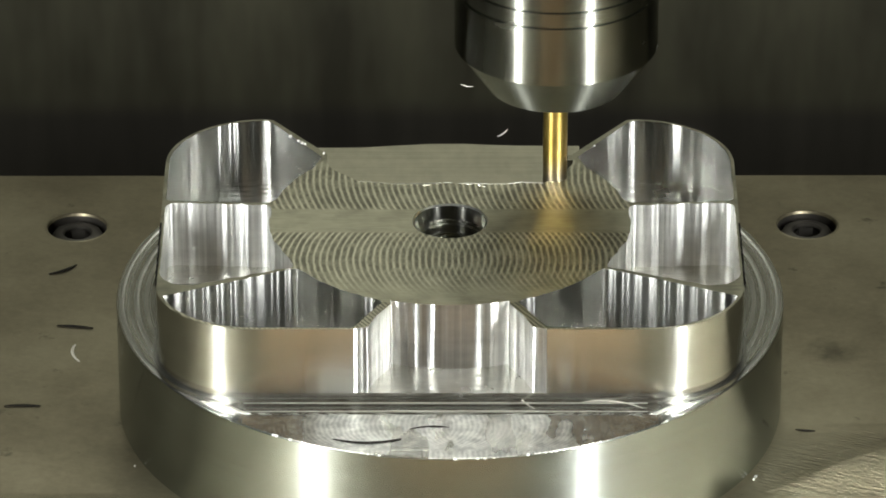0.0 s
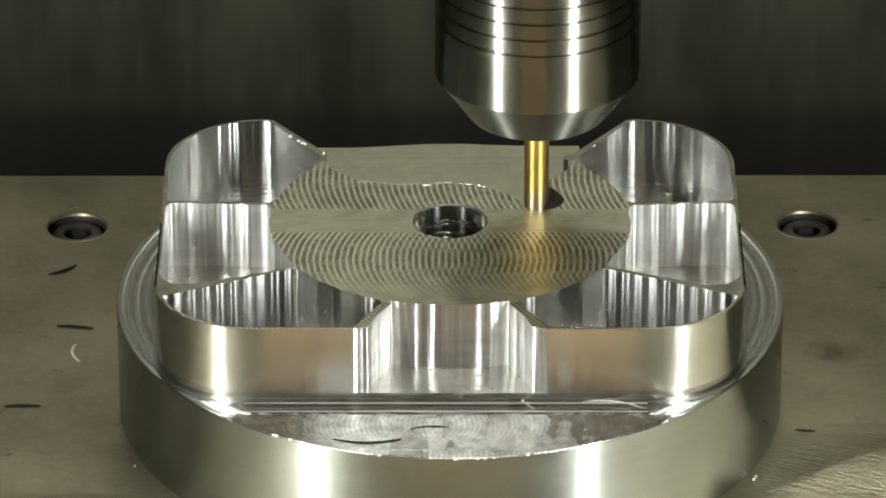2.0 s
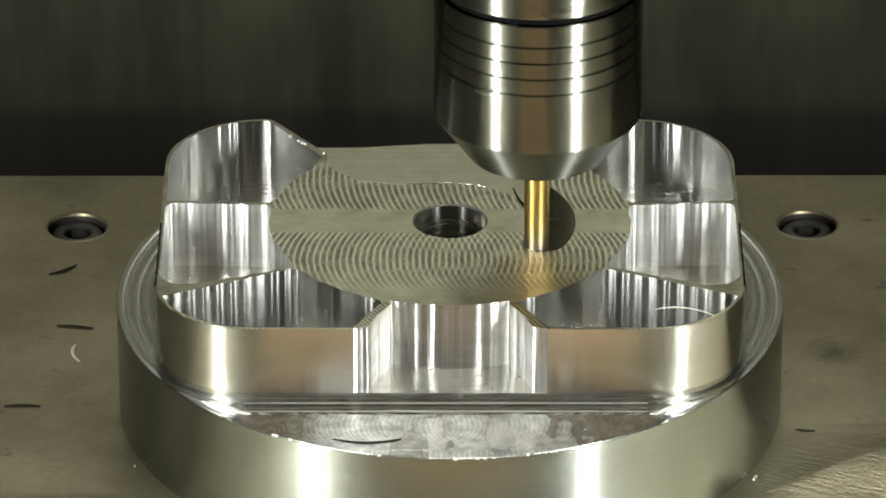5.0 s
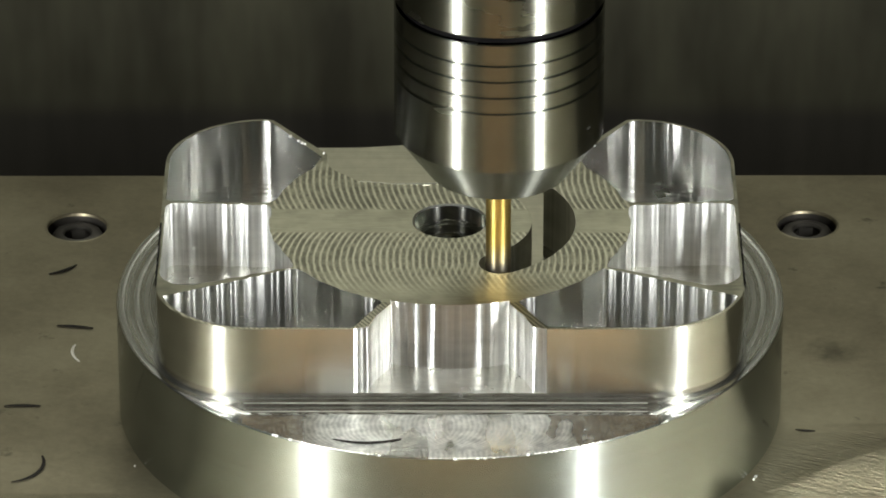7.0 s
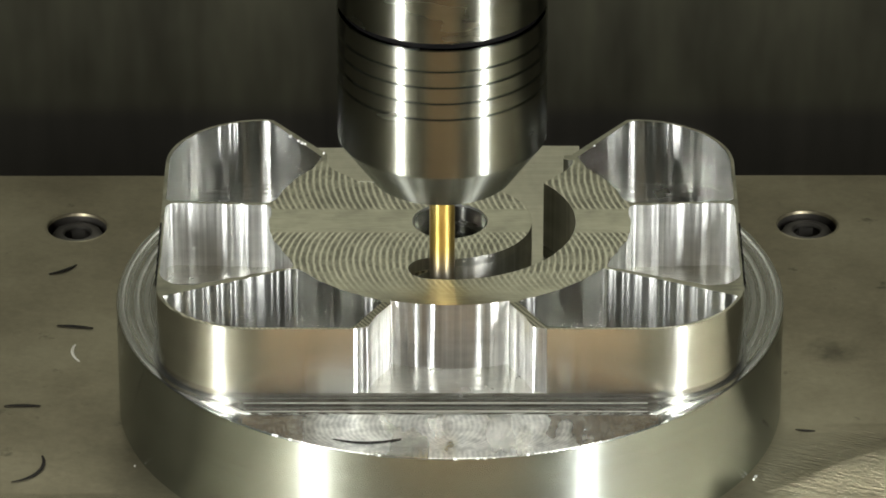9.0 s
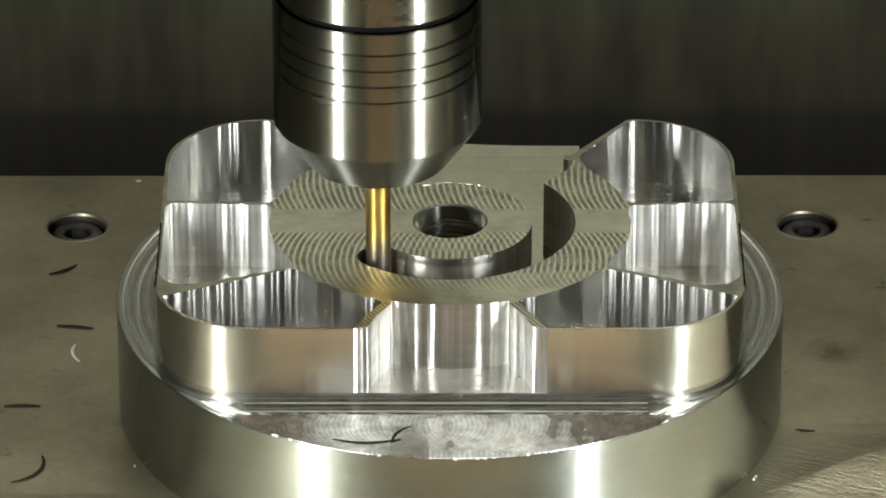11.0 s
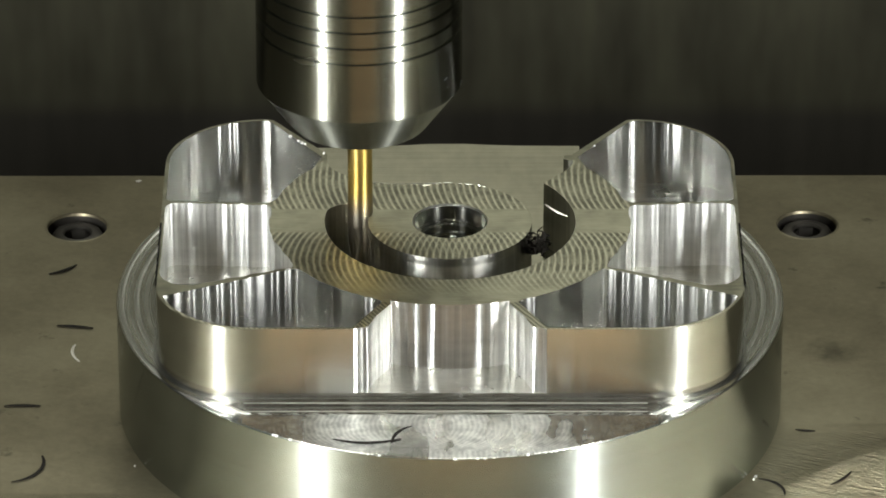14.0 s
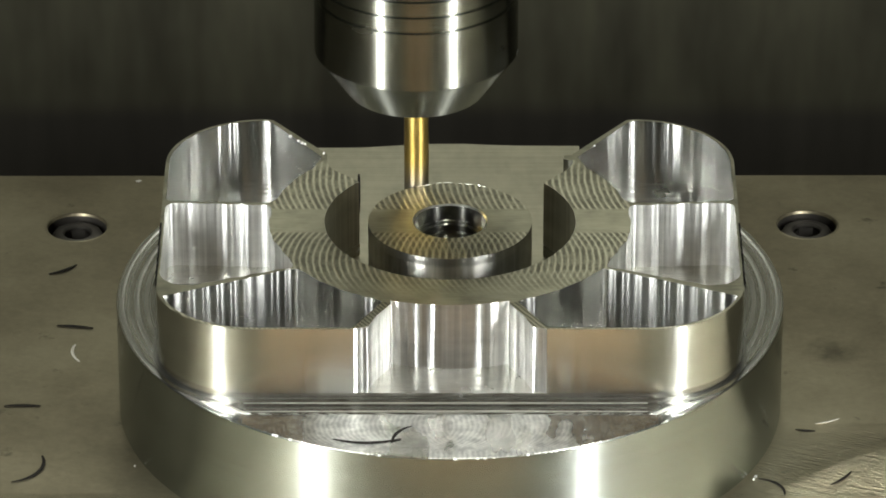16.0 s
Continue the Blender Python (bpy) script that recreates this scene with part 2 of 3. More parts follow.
def table_metal():
    m, n, l, b = mat("worn_steel_plate", (0.3, 0.28, 0.22), 0.5, 0.88)
    f = noise_tex(n, l, 16, 5, None, 0.6)
    f2 = noise_tex(n, l, 1.0, 4, mapping(n, l, (45, 1000, 60), -18))
    f3 = noise_tex(n, l, 420, 5, None, 0.7)
    mixd = maths(n, l, "ADD", maths(n, l, "MULTIPLY", f, 0.7), maths(n, l, "ADD", maths(n, l, "MULTIPLY", f2, 0.07), maths(n, l, "MULTIPLY", f3, 0.23)))
    tint = ramp(n, l, mixd, [(0.34, (0.145, 0.124, 0.081)), (0.5, (0.245, 0.217, 0.143)), (0.66, (0.35, 0.315, 0.215))])
    # scattered oily stains
    spots = ramp(n, l, noise_tex(n, l, 95, 4, None, 0.6), [(0.66, 1.0), (0.74, 0.45)])
    # a smeared stain near one of the holes
    at = n.new("ShaderNodeVectorMath")
    at.operation = "DISTANCE"
    l.new(mapping(n, l, (1, 1, 1)), at.inputs[0])
    at.inputs[1].default_value = (700 * U, 185 * U, 0)
    smear = maths(n, l, "MULTIPLY_ADD", noise_tex(n, l, 260, 4, None, 0.7), 0.013, at.outputs["Value"])
    stain = ramp(n, l, smear, [(0.0085, 0.5), (0.0135, 1.0)])
    spots = maths(n, l, "MULTIPLY", spots, stain)
    mul = n.new("ShaderNodeMix")
    mul.data_type, mul.blend_type = "RGBA", "MULTIPLY"
    mul.inputs[0].default_value = 1.0
    l.new(tint, mul.inputs[6])
    l.new(spots, mul.inputs[7])
    l.new(mul.outputs[2], b.inputs["Base Color"])
    l.new(maths(n, l, "MULTIPLY_ADD", f2, 0.10, maths(n, l, "MULTIPLY_ADD", f3, 0.22, 0.27)), b.inputs["Roughness"])
    bump(n, l, b, f2, 0.15, 0.00014)
    bump(n, l, b, f3, 0.12, 0.0002)
    # coarser brushing along the front of the plate and at one end
    tc, sep, rng = n.new("ShaderNodeTexCoord"), n.new("ShaderNodeSeparateXYZ"), n.new("ShaderNodeMapRange")
    l.new(tc.outputs["Object"], sep.inputs[0])
    l.new(sep.outputs[0], rng.inputs["Value"])
    rng.inputs["From Min"].default_value, rng.inputs["From Max"].default_value = 510 * U, 700 * U
    low = n.new("ShaderNodeMapRange")
    l.new(sep.outputs[1], low.inputs["Value"])
    low.inputs["From Min"].default_value, low.inputs["From Max"].default_value = -80 * U, -280 * U
    front = n.new("ShaderNodeMapRange")
    l.new(sep.outputs[1], front.inputs["Value"])
    front.inputs["From Min"].default_value, front.inputs["From Max"].default_value = -330 * U, -470 * U
    rub = noise_tex(n, l, 1.0, 3, mapping(n, l, (70, 1150, 60), -22), 0.75)
    bump(n, l, b, maths(n, l, "MULTIPLY", rub, maths(n, l, "MAXIMUM", front.outputs[0], maths(n, l, "MULTIPLY", rng.outputs[0], low.outputs[0]))), 1.0, 0.003)
    return m


M_TABLE = table_metal()


def painted(name, dark, light, scale=(3, 3, 0.6)):
    m, n, l, b = mat(name, light, 0.6)
    f = noise_tex(n, l, 1.0, 4, mapping(n, l, scale))
    l.new(ramp(n, l, f, [(0.3, dark), (0.7, light)]), b.inputs["Base Color"])
    return m


M_ENC = painted("dark_enclosure_sheet", (0.04, 0.04, 0.029), (0.11, 0.11, 0.078), (24, 24, 5))
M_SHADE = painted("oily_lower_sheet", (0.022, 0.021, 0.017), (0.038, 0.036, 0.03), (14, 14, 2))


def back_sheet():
    """Blurred back wall: streaked sheet above, darker below a soft level edge."""
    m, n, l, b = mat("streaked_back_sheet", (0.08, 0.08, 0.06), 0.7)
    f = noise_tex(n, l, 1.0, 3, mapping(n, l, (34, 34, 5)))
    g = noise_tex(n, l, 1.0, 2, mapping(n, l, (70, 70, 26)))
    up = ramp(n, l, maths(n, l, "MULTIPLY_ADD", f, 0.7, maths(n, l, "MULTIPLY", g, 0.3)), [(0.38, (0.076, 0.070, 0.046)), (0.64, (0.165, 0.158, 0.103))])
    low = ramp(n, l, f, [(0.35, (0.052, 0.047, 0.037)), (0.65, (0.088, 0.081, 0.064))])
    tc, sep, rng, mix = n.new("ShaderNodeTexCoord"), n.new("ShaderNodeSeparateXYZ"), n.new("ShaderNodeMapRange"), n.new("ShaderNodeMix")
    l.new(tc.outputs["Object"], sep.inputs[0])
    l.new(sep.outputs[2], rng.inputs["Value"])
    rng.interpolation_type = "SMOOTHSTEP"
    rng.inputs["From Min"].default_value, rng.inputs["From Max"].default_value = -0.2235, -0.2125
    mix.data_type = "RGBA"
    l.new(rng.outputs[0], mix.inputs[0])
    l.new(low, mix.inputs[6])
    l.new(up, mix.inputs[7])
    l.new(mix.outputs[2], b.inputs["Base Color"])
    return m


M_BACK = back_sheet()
M_TINT = painted("warm_tint_panel", (0.42, 0.24, 0.11), (0.52, 0.32, 0.16))
M_BOARD = painted("brown_board", (0.33, 0.21, 0.105), (0.43, 0.285, 0.152), (40, 6, 6))
M_SCREW, _, _, _ = mat("oiled_screw_and_hole_shade", (0.085, 0.078, 0.068), 0.45, 0.85)
M_CRUMB, _, _, _ = mat("white_burr", (0.85, 0.85, 0.8), 0.45, 0.3)
M_SPARK, _, _, _ = mat("flying_chip", (0.92, 0.68, 0.63), 0.35, 0.6)
M_CHIP, _, _, _b = mat("curled_dark_chip", (0.009, 0.0075, 0.0055), 0.75)
_b.inputs["Specular IOR Level"].default_value = 0.15
M_BRIGHT, _, _, _ = mat("bright_chip", (0.68, 0.65, 0.57), 0.35, 0.5)

# ---- mesh helpers ----


def part(name, bm, material, parent=None, label="", smooth=False, closed=False):
    me = bpy.data.meshes.new(name)
    if closed:
        bmesh.ops.recalc_face_normals(bm, faces=bm.faces)
    bm.to_mesh(me)
    bm.free()
    for m in material if isinstance(material, (list, tuple)) else (material,):
        me.materials.append(m)
    if smooth:
        me.shade_smooth()
        me.set_sharp_from_angle(angle=radians(32))
    ob = new(name, me)
    ob.parent = parent
    if label:
        ob["label"] = label
    return ob


def thing(name, label, category, at=(0, 0, 0), group="", kind=""):
    ob = new(name)
    ob.location = at
    ob.empty_display_size = 0.01
    return tagged(ob, label, category, group, kind)


def lathe(profile, seg=128, bm=None, mats=None):
    """Turns (radius, height) pairs, in plan units, round the z axis. A closed profile gives a solid ring."""
    bm = bm or bmesh.new()
    rings = []
    for r, z in profile:
        if r <= 0:
            rings.append([bm.verts.new((0, 0, z * U))])
        else:
            rings.append([bm.verts.new((r * U * math.cos(2 * math.pi * i / seg), r * U * math.sin(2 * math.pi * i / seg), z * U)) for i in range(seg)])
    for k, (a, b) in enumerate(zip(rings, rings[1:])):
        for i in range(seg):
            j = (i + 1) % seg
            vs = [a[i % len(a)], a[j % len(a)], b[j % len(b)], b[i % len(b)]]
            vs = list(dict.fromkeys(vs))
            f = bm.faces.new(vs)
            if mats:
                f.material_index = mats[k]
    return bm


def arc(cx, cy, r, a0, a1, step=4.0):
    n = max(2, int(abs(a1 - a0) / step) + 1)
    return [(cx + r * math.cos(radians(a0 + (a1 - a0) * i / (n - 1))), cy + r * math.sin(radians(a0 + (a1 - a0) * i / (n - 1)))) for i in range(n)]


def polar(r, a):
    return (r * math.cos(radians(a)), r * math.sin(radians(a)))


def rounded(points):
    """A closed outline from (x, y, radius) corners, each rounded by its radius."""
    out, n = [], len(points)
    for i, (x, y, r) in enumerate(points):
        p = Vector((x, y))
        if r <= 0:
            out.append((x, y))
            continue
        a = (Vector(points[i - 1][:2]) - p).normalized()
        b = (Vector(points[(i + 1) % n][:2]) - p).normalized()
        half = a.angle(b) / 2
        t = r / math.tan(half)
        c = p + (a + b).normalized() * (r / math.sin(half))
        s, e = p + a * t - c, p + b * t - c
        a0, a1 = math.atan2(s.y, s.x), math.atan2(e.y, e.x)
        d = (a1 - a0 + math.pi) % (2 * math.pi) - math.pi
        k = max(3, int(abs(d) / radians(6)) + 1)
        out += [(c.x + r * math.cos(a0 + d * j / k), c.y + r * math.sin(a0 + d * j / k)) for j in range(k + 1)]
    return out


def inside(p, loop):
    hit, (x, y) = False, p
    for (x0, y0), (x1, y1) in zip(loop, loop[1:] + loop[:1]):
        if (y0 > y) != (y1 > y) and x < (x1 - x0) * (y - y0) / (y1 - y0) + x0:
            hit = not hit
    return hit


def prism(loops, z0, z1, bm=None, top=0, side=0, sides=None, bottom=True):
    """A solid between two heights over the area that the loops (outer and holes) enclose."""
    bm = bm or bmesh.new()
    pts, edges = [], []
    for lp in loops:
        k = len(pts)
        pts += [Vector(p) for p in lp]
        edges += [(k + i, k + (i + 1) % len(lp)) for i in range(len(lp))]
    vs, _, faces, orig, _, _ = geometry.delaunay_2d_cdt(pts, edges, [], 0, 1e-4)
    up = [bm.verts.new((v.x * U, v.y * U, z1 * U)) for v in vs]
    low = [bm.verts.new((v.x * U, v.y * U, z0 * U)) for v in vs]
    kept, seen = [], {}
    for f in faces:
        c = sum((vs[i] for i in f), Vector((0, 0))) / 3
        if (vs[f[1]] - vs[f[0]]).cross(vs[f[2]] - vs[f[0]]) < 0:
            f = f[::-1]
        if sum(inside(c, lp) for lp in loops) % 2:
            kept.append(f)
            for a, b in zip(f, f[1:] + f[:1]):
                seen[a, b] = True
    owner = {}
    for i, o in enumerate(orig):
        k = 0
        for n_loop, lp in enumerate(loops):
            if any(k <= q < k + len(lp) for q in o):
                owner[i] = n_loop
            k += len(lp)
    for f in kept:
        bm.faces.new([up[i] for i in f]).material_index = top
        if bottom:
            bm.faces.new([low[i] for i in reversed(f)]).material_index = side
    for a, b in seen:
        if (b, a) not in seen:
            q = bm.faces.new((up[a], low[a], low[b], up[b]))
            q.material_index = sides[owner.get(a, 0)] if sides else side
    for v in [v for v in bm.verts if not v.link_faces]:
        bm.verts.remove(v)
    return bm


def tube(points, r, seg=6, flat=1.0):
    """A thin bent strip or wire through points in metres."""
    bm, rings = bmesh.new(), []
    for i, p in enumerate(points):
        p = Vector(p)
        d = (Vector(points[min(i + 1, len(points) - 1)]) - Vector(points[max(i - 1, 0)])).normalized()
        a = d.cross(Vector((0.13, 0.21, 1))).normalized()
        b = d.cross(a)
        k = 0.35 + 0.65 * math.sin(math.pi * (i + 0.4) / (len(points) - 0.2))
        rings.append([bm.verts.new(p + (a * math.cos(2 * math.pi * j / seg) + b * flat * math.sin(2 * math.pi * j / seg)) * r * k) for j in range(seg)])
    for a, b in zip(rings, rings[1:]):
        for j in range(seg):
            bm.faces.new((a[j], a[(j + 1) % seg], b[(j + 1) % seg], b[j]))
    bm.faces.new(rings[0][::-1])
    bm.faces.new(rings[-1])
    return bm


def box(x0, x1, y0, y1, z0, z1):
    bm = bmesh.new()
    bmesh.ops.create_cube(bm, size=1, matrix=Matrix.Translation(((x0 + x1) / 2, (y0 + y1) / 2, (z0 + z1) / 2)) @ Matrix.Diagonal((x1 - x0, y1 - y0, z1 - z0, 1)))
    return bm


# ---- the machine's enclosure ----
def enclosure():
    x, y0, y1, z0, z1, t = 0.95, -2.0, 0.62, -0.45, 1.4, 0.03
    for name, dims, m, label in (
        ("floor", (-x, x, y0, y1, z0 - t, z0), M_SHADE, "dark oily sheet-metal floor of the machine"),
        ("ceiling", (-x, x, y0, y1, z1, z1 + t), M_ENC, "dark painted sheet-metal roof of the machine"),
        ("wall_left", (-x - t, -x, y0, y1, z0, z1), M_ENC, "dark painted sheet-metal wall"),
        ("wall_right", (x, x + t, y0, y1, z0, z1), M_ENC, "dark painted sheet-metal wall"),
        ("wall_front", (-x, x, y0 - t, y0, z0, z1), M_ENC, "dark painted sheet-metal front wall"),
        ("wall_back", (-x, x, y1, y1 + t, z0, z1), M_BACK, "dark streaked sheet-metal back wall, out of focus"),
    ):
        tagged(part(name, box(*dims), m), label, "wall", kind="structure")
    # Unseen warm panel, added at the front wall to tint what the metal mirrors.
    tagged(part("tint_panel", box(-0.62, 0.62, y0 + 0.002, y0 + 0.03, z0 + 0.1, z1 - 0.1), M_TINT), "unseen warm brown panel added for the metal to mirror", "door", kind="structure")


enclosure()


# ---- the table ----
HOLES = ((-705, 679), (677, 689))


def table():
    th = thing("machine_table", "worn grey-brown steel fixture plate with counterbored holes", "table")
    outer = [(-2200, -2600), (2200, -2600), (2200, 897), (-2200, 890)]
    rims = [arc(x, y, 57, 0, 354, 6) for x, y in HOLES]
    # Hole walls take the dark screw metal: the recess's shade is in that colour.
    bm = prism([outer] + rims, -260, 0, sides=[0, 1, 1])
    part("plate", bm, (M_TABLE, M_SCREW), th)
    part("pedestal", box(-0.26, 0.26, -0.36, 0.10, -0.45, -0.0397), M_SHADE, th, "dark oily pedestal under the plate", False, True)
    for x, y in HOLES:
        bm = lathe([(62, -62), (30, -62), (28, -66), (28, -120), (0, -120)], 48)
        s = part("counterbore", bm, M_SCREW, th, "dark recessed hole floor", True)
        s.location = (x * U, y * U, 0)
        lip = part("hole_lip", lathe([(55.5, -5), (57, -0.5), (58.5, 0.7), (60.5, 0.8), (61.5, 0.3)], 56), M_TABLE, th, "worn lip of the hole", True)
        lip.location = (x * U, y * U, 0)
        screw = thing("socket_screw", "oil-blackened socket screw sunk in the steel plate", "screw", (x * U, y * U, 0), "plate screws")
        part("head", lathe([(49, -60), (49, -20), (46, -14), (43, -12), (29, -11), (25, -14), (25, -18)], 40), M_SCREW, screw, "", True)
        hexa = [polar(25, 60 * k) for k in range(6)]
        bm = bmesh.new()
        up = [bm.verts.new((px * U, py * U, -19 * U)) for px, py in hexa]
        low = [bm.verts.new((px * U, py * U, -50 * U)) for px, py in hexa]
        for k in range(6):
            bm.faces.new((up[k], up[(k + 1) % 6], low[(k + 1) % 6], low[k]))
        bm.faces.new(low)
        part("hex_socket", bm, M_SCREW, screw, "dark hexagon socket")
    return th


table()
# Unseen board, added so the upright metal mirrors brown.
board = part("board", box(-0.057, 0.057, -0.385, -0.152, 0.0002, 0.005), M_BOARD, closed=True)
tagged(board, "unseen flat brown board added on the plate for the metal to mirror", "board")


# ---- the workpiece ----
R_HUB, R_OUT, R_IN, R_BORE = 316, 222, 145, 63.5
R_MID, HALF = (R_OUT + R_IN) / 2, (R_OUT - R_IN) / 2
A_RIGHT, A_LEFT = 41.0, 137.0


def outline():
    """The rim of the top face: rounded rectangle with a notch in front, a wide one behind and the ring groove."""
    front = rounded([(-512, 402, 0), (-512, -403, 172), (-166, -403, 4), (-141, -393.5, 5), (-128, -356, 8), (-100, -306, 14)])
    left = [p for p in front if p[1] < 300 and p[0] < -90]
    hub = arc(0, 0, R_HUB, -90 - 16, -90 + 16, 2)
    right = [(-x, y) for x, y in reversed(left)]
    back_r = arc(512 - 176, 402 - 176, 176, 0, 90, 5) + [(322, 398), (222, 262), polar(R_HUB, 45.5), polar(292, 43.5)]
    groove = arc(0, 0, R_OUT, A_RIGHT, A_LEFT - 360, 2)
    back_l = [(-x, y) for x, y in reversed(back_r)]
    return left + hub + right + back_r + groove + back_l


def scalloped(loop, period, deep, spread):
    """The loop with the shallow hollows that the cutter's steps leave, deepest in the middle of each step."""
    out, run, rr = [], 0.0, random.Random(5)
    depth = [1 + spread * rr.uniform(-1, 1) for _ in range(200)]
    for a, b in zip(loop, loop[1:] + loop[:1]):
        a, b = Vector(a), Vector(b)
        d = b - a
        if d.length < 0.5:
            continue
        side = Vector((d.y, -d.x)).normalized()
        cut = deep * (0.15 if a.x > 480 and b.x > 480 else 0.12 if a.y > 200 and b.y > 200 and d.length > 120 else 1.0)
        n = max(1, round(d.length / (period / 6)))
        for i in range(n):
            p = a + d * (i / n)
            k = abs(math.sin(math.pi * (run + d.length * i / n) / period))
            out.append(tuple(p - side * cut * depth[int((run + d.length * i / n) / period) % 200] * (k - 0.5)))
        run += d.length
    return out


def pockets():
    w = 6
    out = []
    for s in (1, -1):
        def put(corners, period, deep, spread):
            lp = rounded(corners)
            turn = sum(x0 * y1 - x1 * y0 for (x0, y0), (x1, y1) in zip(lp, lp[1:] + lp[:1]))
            lp = scalloped(lp if turn < 0 else lp[::-1], period, deep, spread)
            out.append([(s * x, y) for x, y in lp])
        hub = lambda a: polar(R_HUB + 5, a)
        # side pocket between two ribs
        put([(512 - w, 70, 20), (512 - w, -264, 48), (*hub(-32.6), 12), (*hub(-12), 0), (*hub(-2), 0), (*hub(10.6), 16)], 43, 3.0, 0.5)
        # rear corner pocket
        put([(512 - w, 77, 14), (*hub(12.2), 24), (*hub(22), 0), (*hub(32), 0), (*hub(40), 0), (231, 250, 5), (327, 393, 6)] + [(*p, 0) for p in arc(336, 226, 170, 88, 3, 5)], 41, 0.9, 0.8)
        # front corner pocket
        put([(*p, 0) for p in arc(340, -231, 166, -18.2, -90, 5)] + [(167, -397, 10), (*hub(-69), 10), (*hub(-62), 0), (*hub(-54), 0), (*hub(-44), 0), (*hub(-33.7), 14)], 26, 1.1, 0.6)
    return out


def slivers(n):
    """The stock in the groove's path as crescents, each one bite of the circling cutter."""
    a0, a1 = 38.0, -216.0
    angs = [a0 + (a1 - a0) * i / n for i in range(n + 1)]

    def front(a):
        c = polar(R_MID, a)
        return arc(c[0], c[1], HALF, a, a - 180, 9)

    tail_r = [polar(R_OUT, 41.0), polar(214, 43), polar(196, 49), polar(176, 54), polar(160, 62), polar(150, 74), polar(R_IN, 84)]
    tail_l = [polar(R_OUT, 137.0), polar(214, 135), polar(196, 131), polar(176, 126), polar(160, 118), polar(150, 106), polar(R_IN, 96)]
    out = []
    f = front(a0)
    out.append(tail_r + arc(0, 0, R_IN, 84, a0, 3)[1:-1] + f[::-1] + arc(0, 0, R_OUT, a0, 41.0, 3)[1:-1])
    for a, b in zip(angs, angs[1:]):
        out.append(front(a) + front(b)[::-1])
    out.append(front(a1) + arc(0, 0, R_IN, a1, 96 - 360, 3)[1:-1] + tail_l[::-1] + arc(0, 0, R_OUT, 137.0 - 360, a1, 3)[1:-1])
    return out, angs, (tail_r, tail_l)


def workpiece():
    th = thing("workpiece", "bright machined aluminium part with pockets on a round base", "workpiece")
    rings = [(587, STEP), (583.5, STEP + 1.3), (580, STEP), (562, STEP), (558, STEP + 1.3), (554, STEP)]
    base = lathe([(0, 1), (585, 1), (593, 9), (593, STEP - 1), (592, STEP)] + rings + [(300, STEP), (0, STEP)], 192, mats=[0] * 4 + [1, 3, 3, 1, 3, 3, 1, 2])
    part("base_disc", base, (M_BASE, M_RING, M_REAR, M_EDGE), th, "lathe-turned round aluminium base", True)
    ol, pk = outline(), pockets()
    lower = [p for p in ol if not (abs(p[0]) < 162 and p[1] < -240)]
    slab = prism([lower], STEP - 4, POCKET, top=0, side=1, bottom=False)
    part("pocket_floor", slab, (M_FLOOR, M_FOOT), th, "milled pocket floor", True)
    rim = prism([ol] + pk, POCKET, TOP, top=0, sides=[2] + [4, 5, 6] * 2, bottom=False)
    for f in rim.faces:
        c = f.calc_center_median() / U
        if f.material_index == 2:
            r = math.hypot(c.x, c.y)
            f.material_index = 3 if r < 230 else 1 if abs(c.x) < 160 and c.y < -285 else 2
    part("ribbed_body", rim, (M_FACED, M_WALL, M_OUT, M_GROOVE, M_SIDE, M_CORNER, M_PASS), th, "thin-walled pocketed body with face-milled top", True)
    c = rounded([(-519, 230, 0), (-519, -410, 179), (519, -410, 179), (519, 230, 0)])
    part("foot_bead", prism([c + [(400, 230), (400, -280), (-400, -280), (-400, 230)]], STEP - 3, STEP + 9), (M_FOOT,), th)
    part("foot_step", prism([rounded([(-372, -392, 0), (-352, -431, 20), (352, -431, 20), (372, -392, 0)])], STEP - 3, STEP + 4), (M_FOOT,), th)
    land = [p for p in arc(0, 0, 590, -140, -40, 2) if p[1] < -433]
    part("step_land", prism([land], STEP - 3, STEP + 1.5), (M_LAND,), th, "polished front land of the base step")
    # rear land, rising a little to its far edge
    bm = bmesh.new()
    edge = [(241, 572), (122, 573), (68, 577), (25, 581), (-38, 580), (-101, 573), (-164, 565), (-245, 564)]
    far = [bm.verts.new((x * U, y * U, (STEP + 9) * U)) for x, y in edge]
    foot = [bm.verts.new((x * U, y * U, (STEP - 3) * U)) for x, y in edge]
    near = [bm.verts.new((x * U, 110 * U, (STEP + 0.2) * U)) for x, y in edge]
    for i in range(len(edge) - 1):
        bm.faces.new((near[i], far[i], far[i + 1], near[i + 1]))
        bm.faces.new((far[i], foot[i], foot[i + 1], far[i + 1]))
    bm.faces.new((near[0], foot[0], far[0]))
    bm.faces.new((near[-1], far[-1], foot[-1]))
    part("rear_land", bm, (M_REAR,), th, "milled rear land of the base step")
    # left-over stub of stock at the corner of the rear notch
    stub = prism([[(205, 250), (213, 243), (224, 243), (224, 264), (207, 262)]], STEP, TOP - 3, side=1)
    part("corner_stub", stub, (M_FACED, M_GROOVE), th, "small dark stub left in the notch's corner")
    # broken bright burr along the boss's rear edge
    rr = random.Random(4)
    a = 64.0
    while a < 112:
        b = a + rr.uniform(1.5, 7.0)
        z = rr.uniform(0.2, 1.6)
        pts = [Vector((*polar(R_IN + 0.6, v), TOP + z)) * U for v in (a, (a + b) / 2, b)]
        part("edge_burr", tube(pts, rr.uniform(0.5, 1.1) * U, 5), M_EDGE, th, "fine bright burr", True, True)
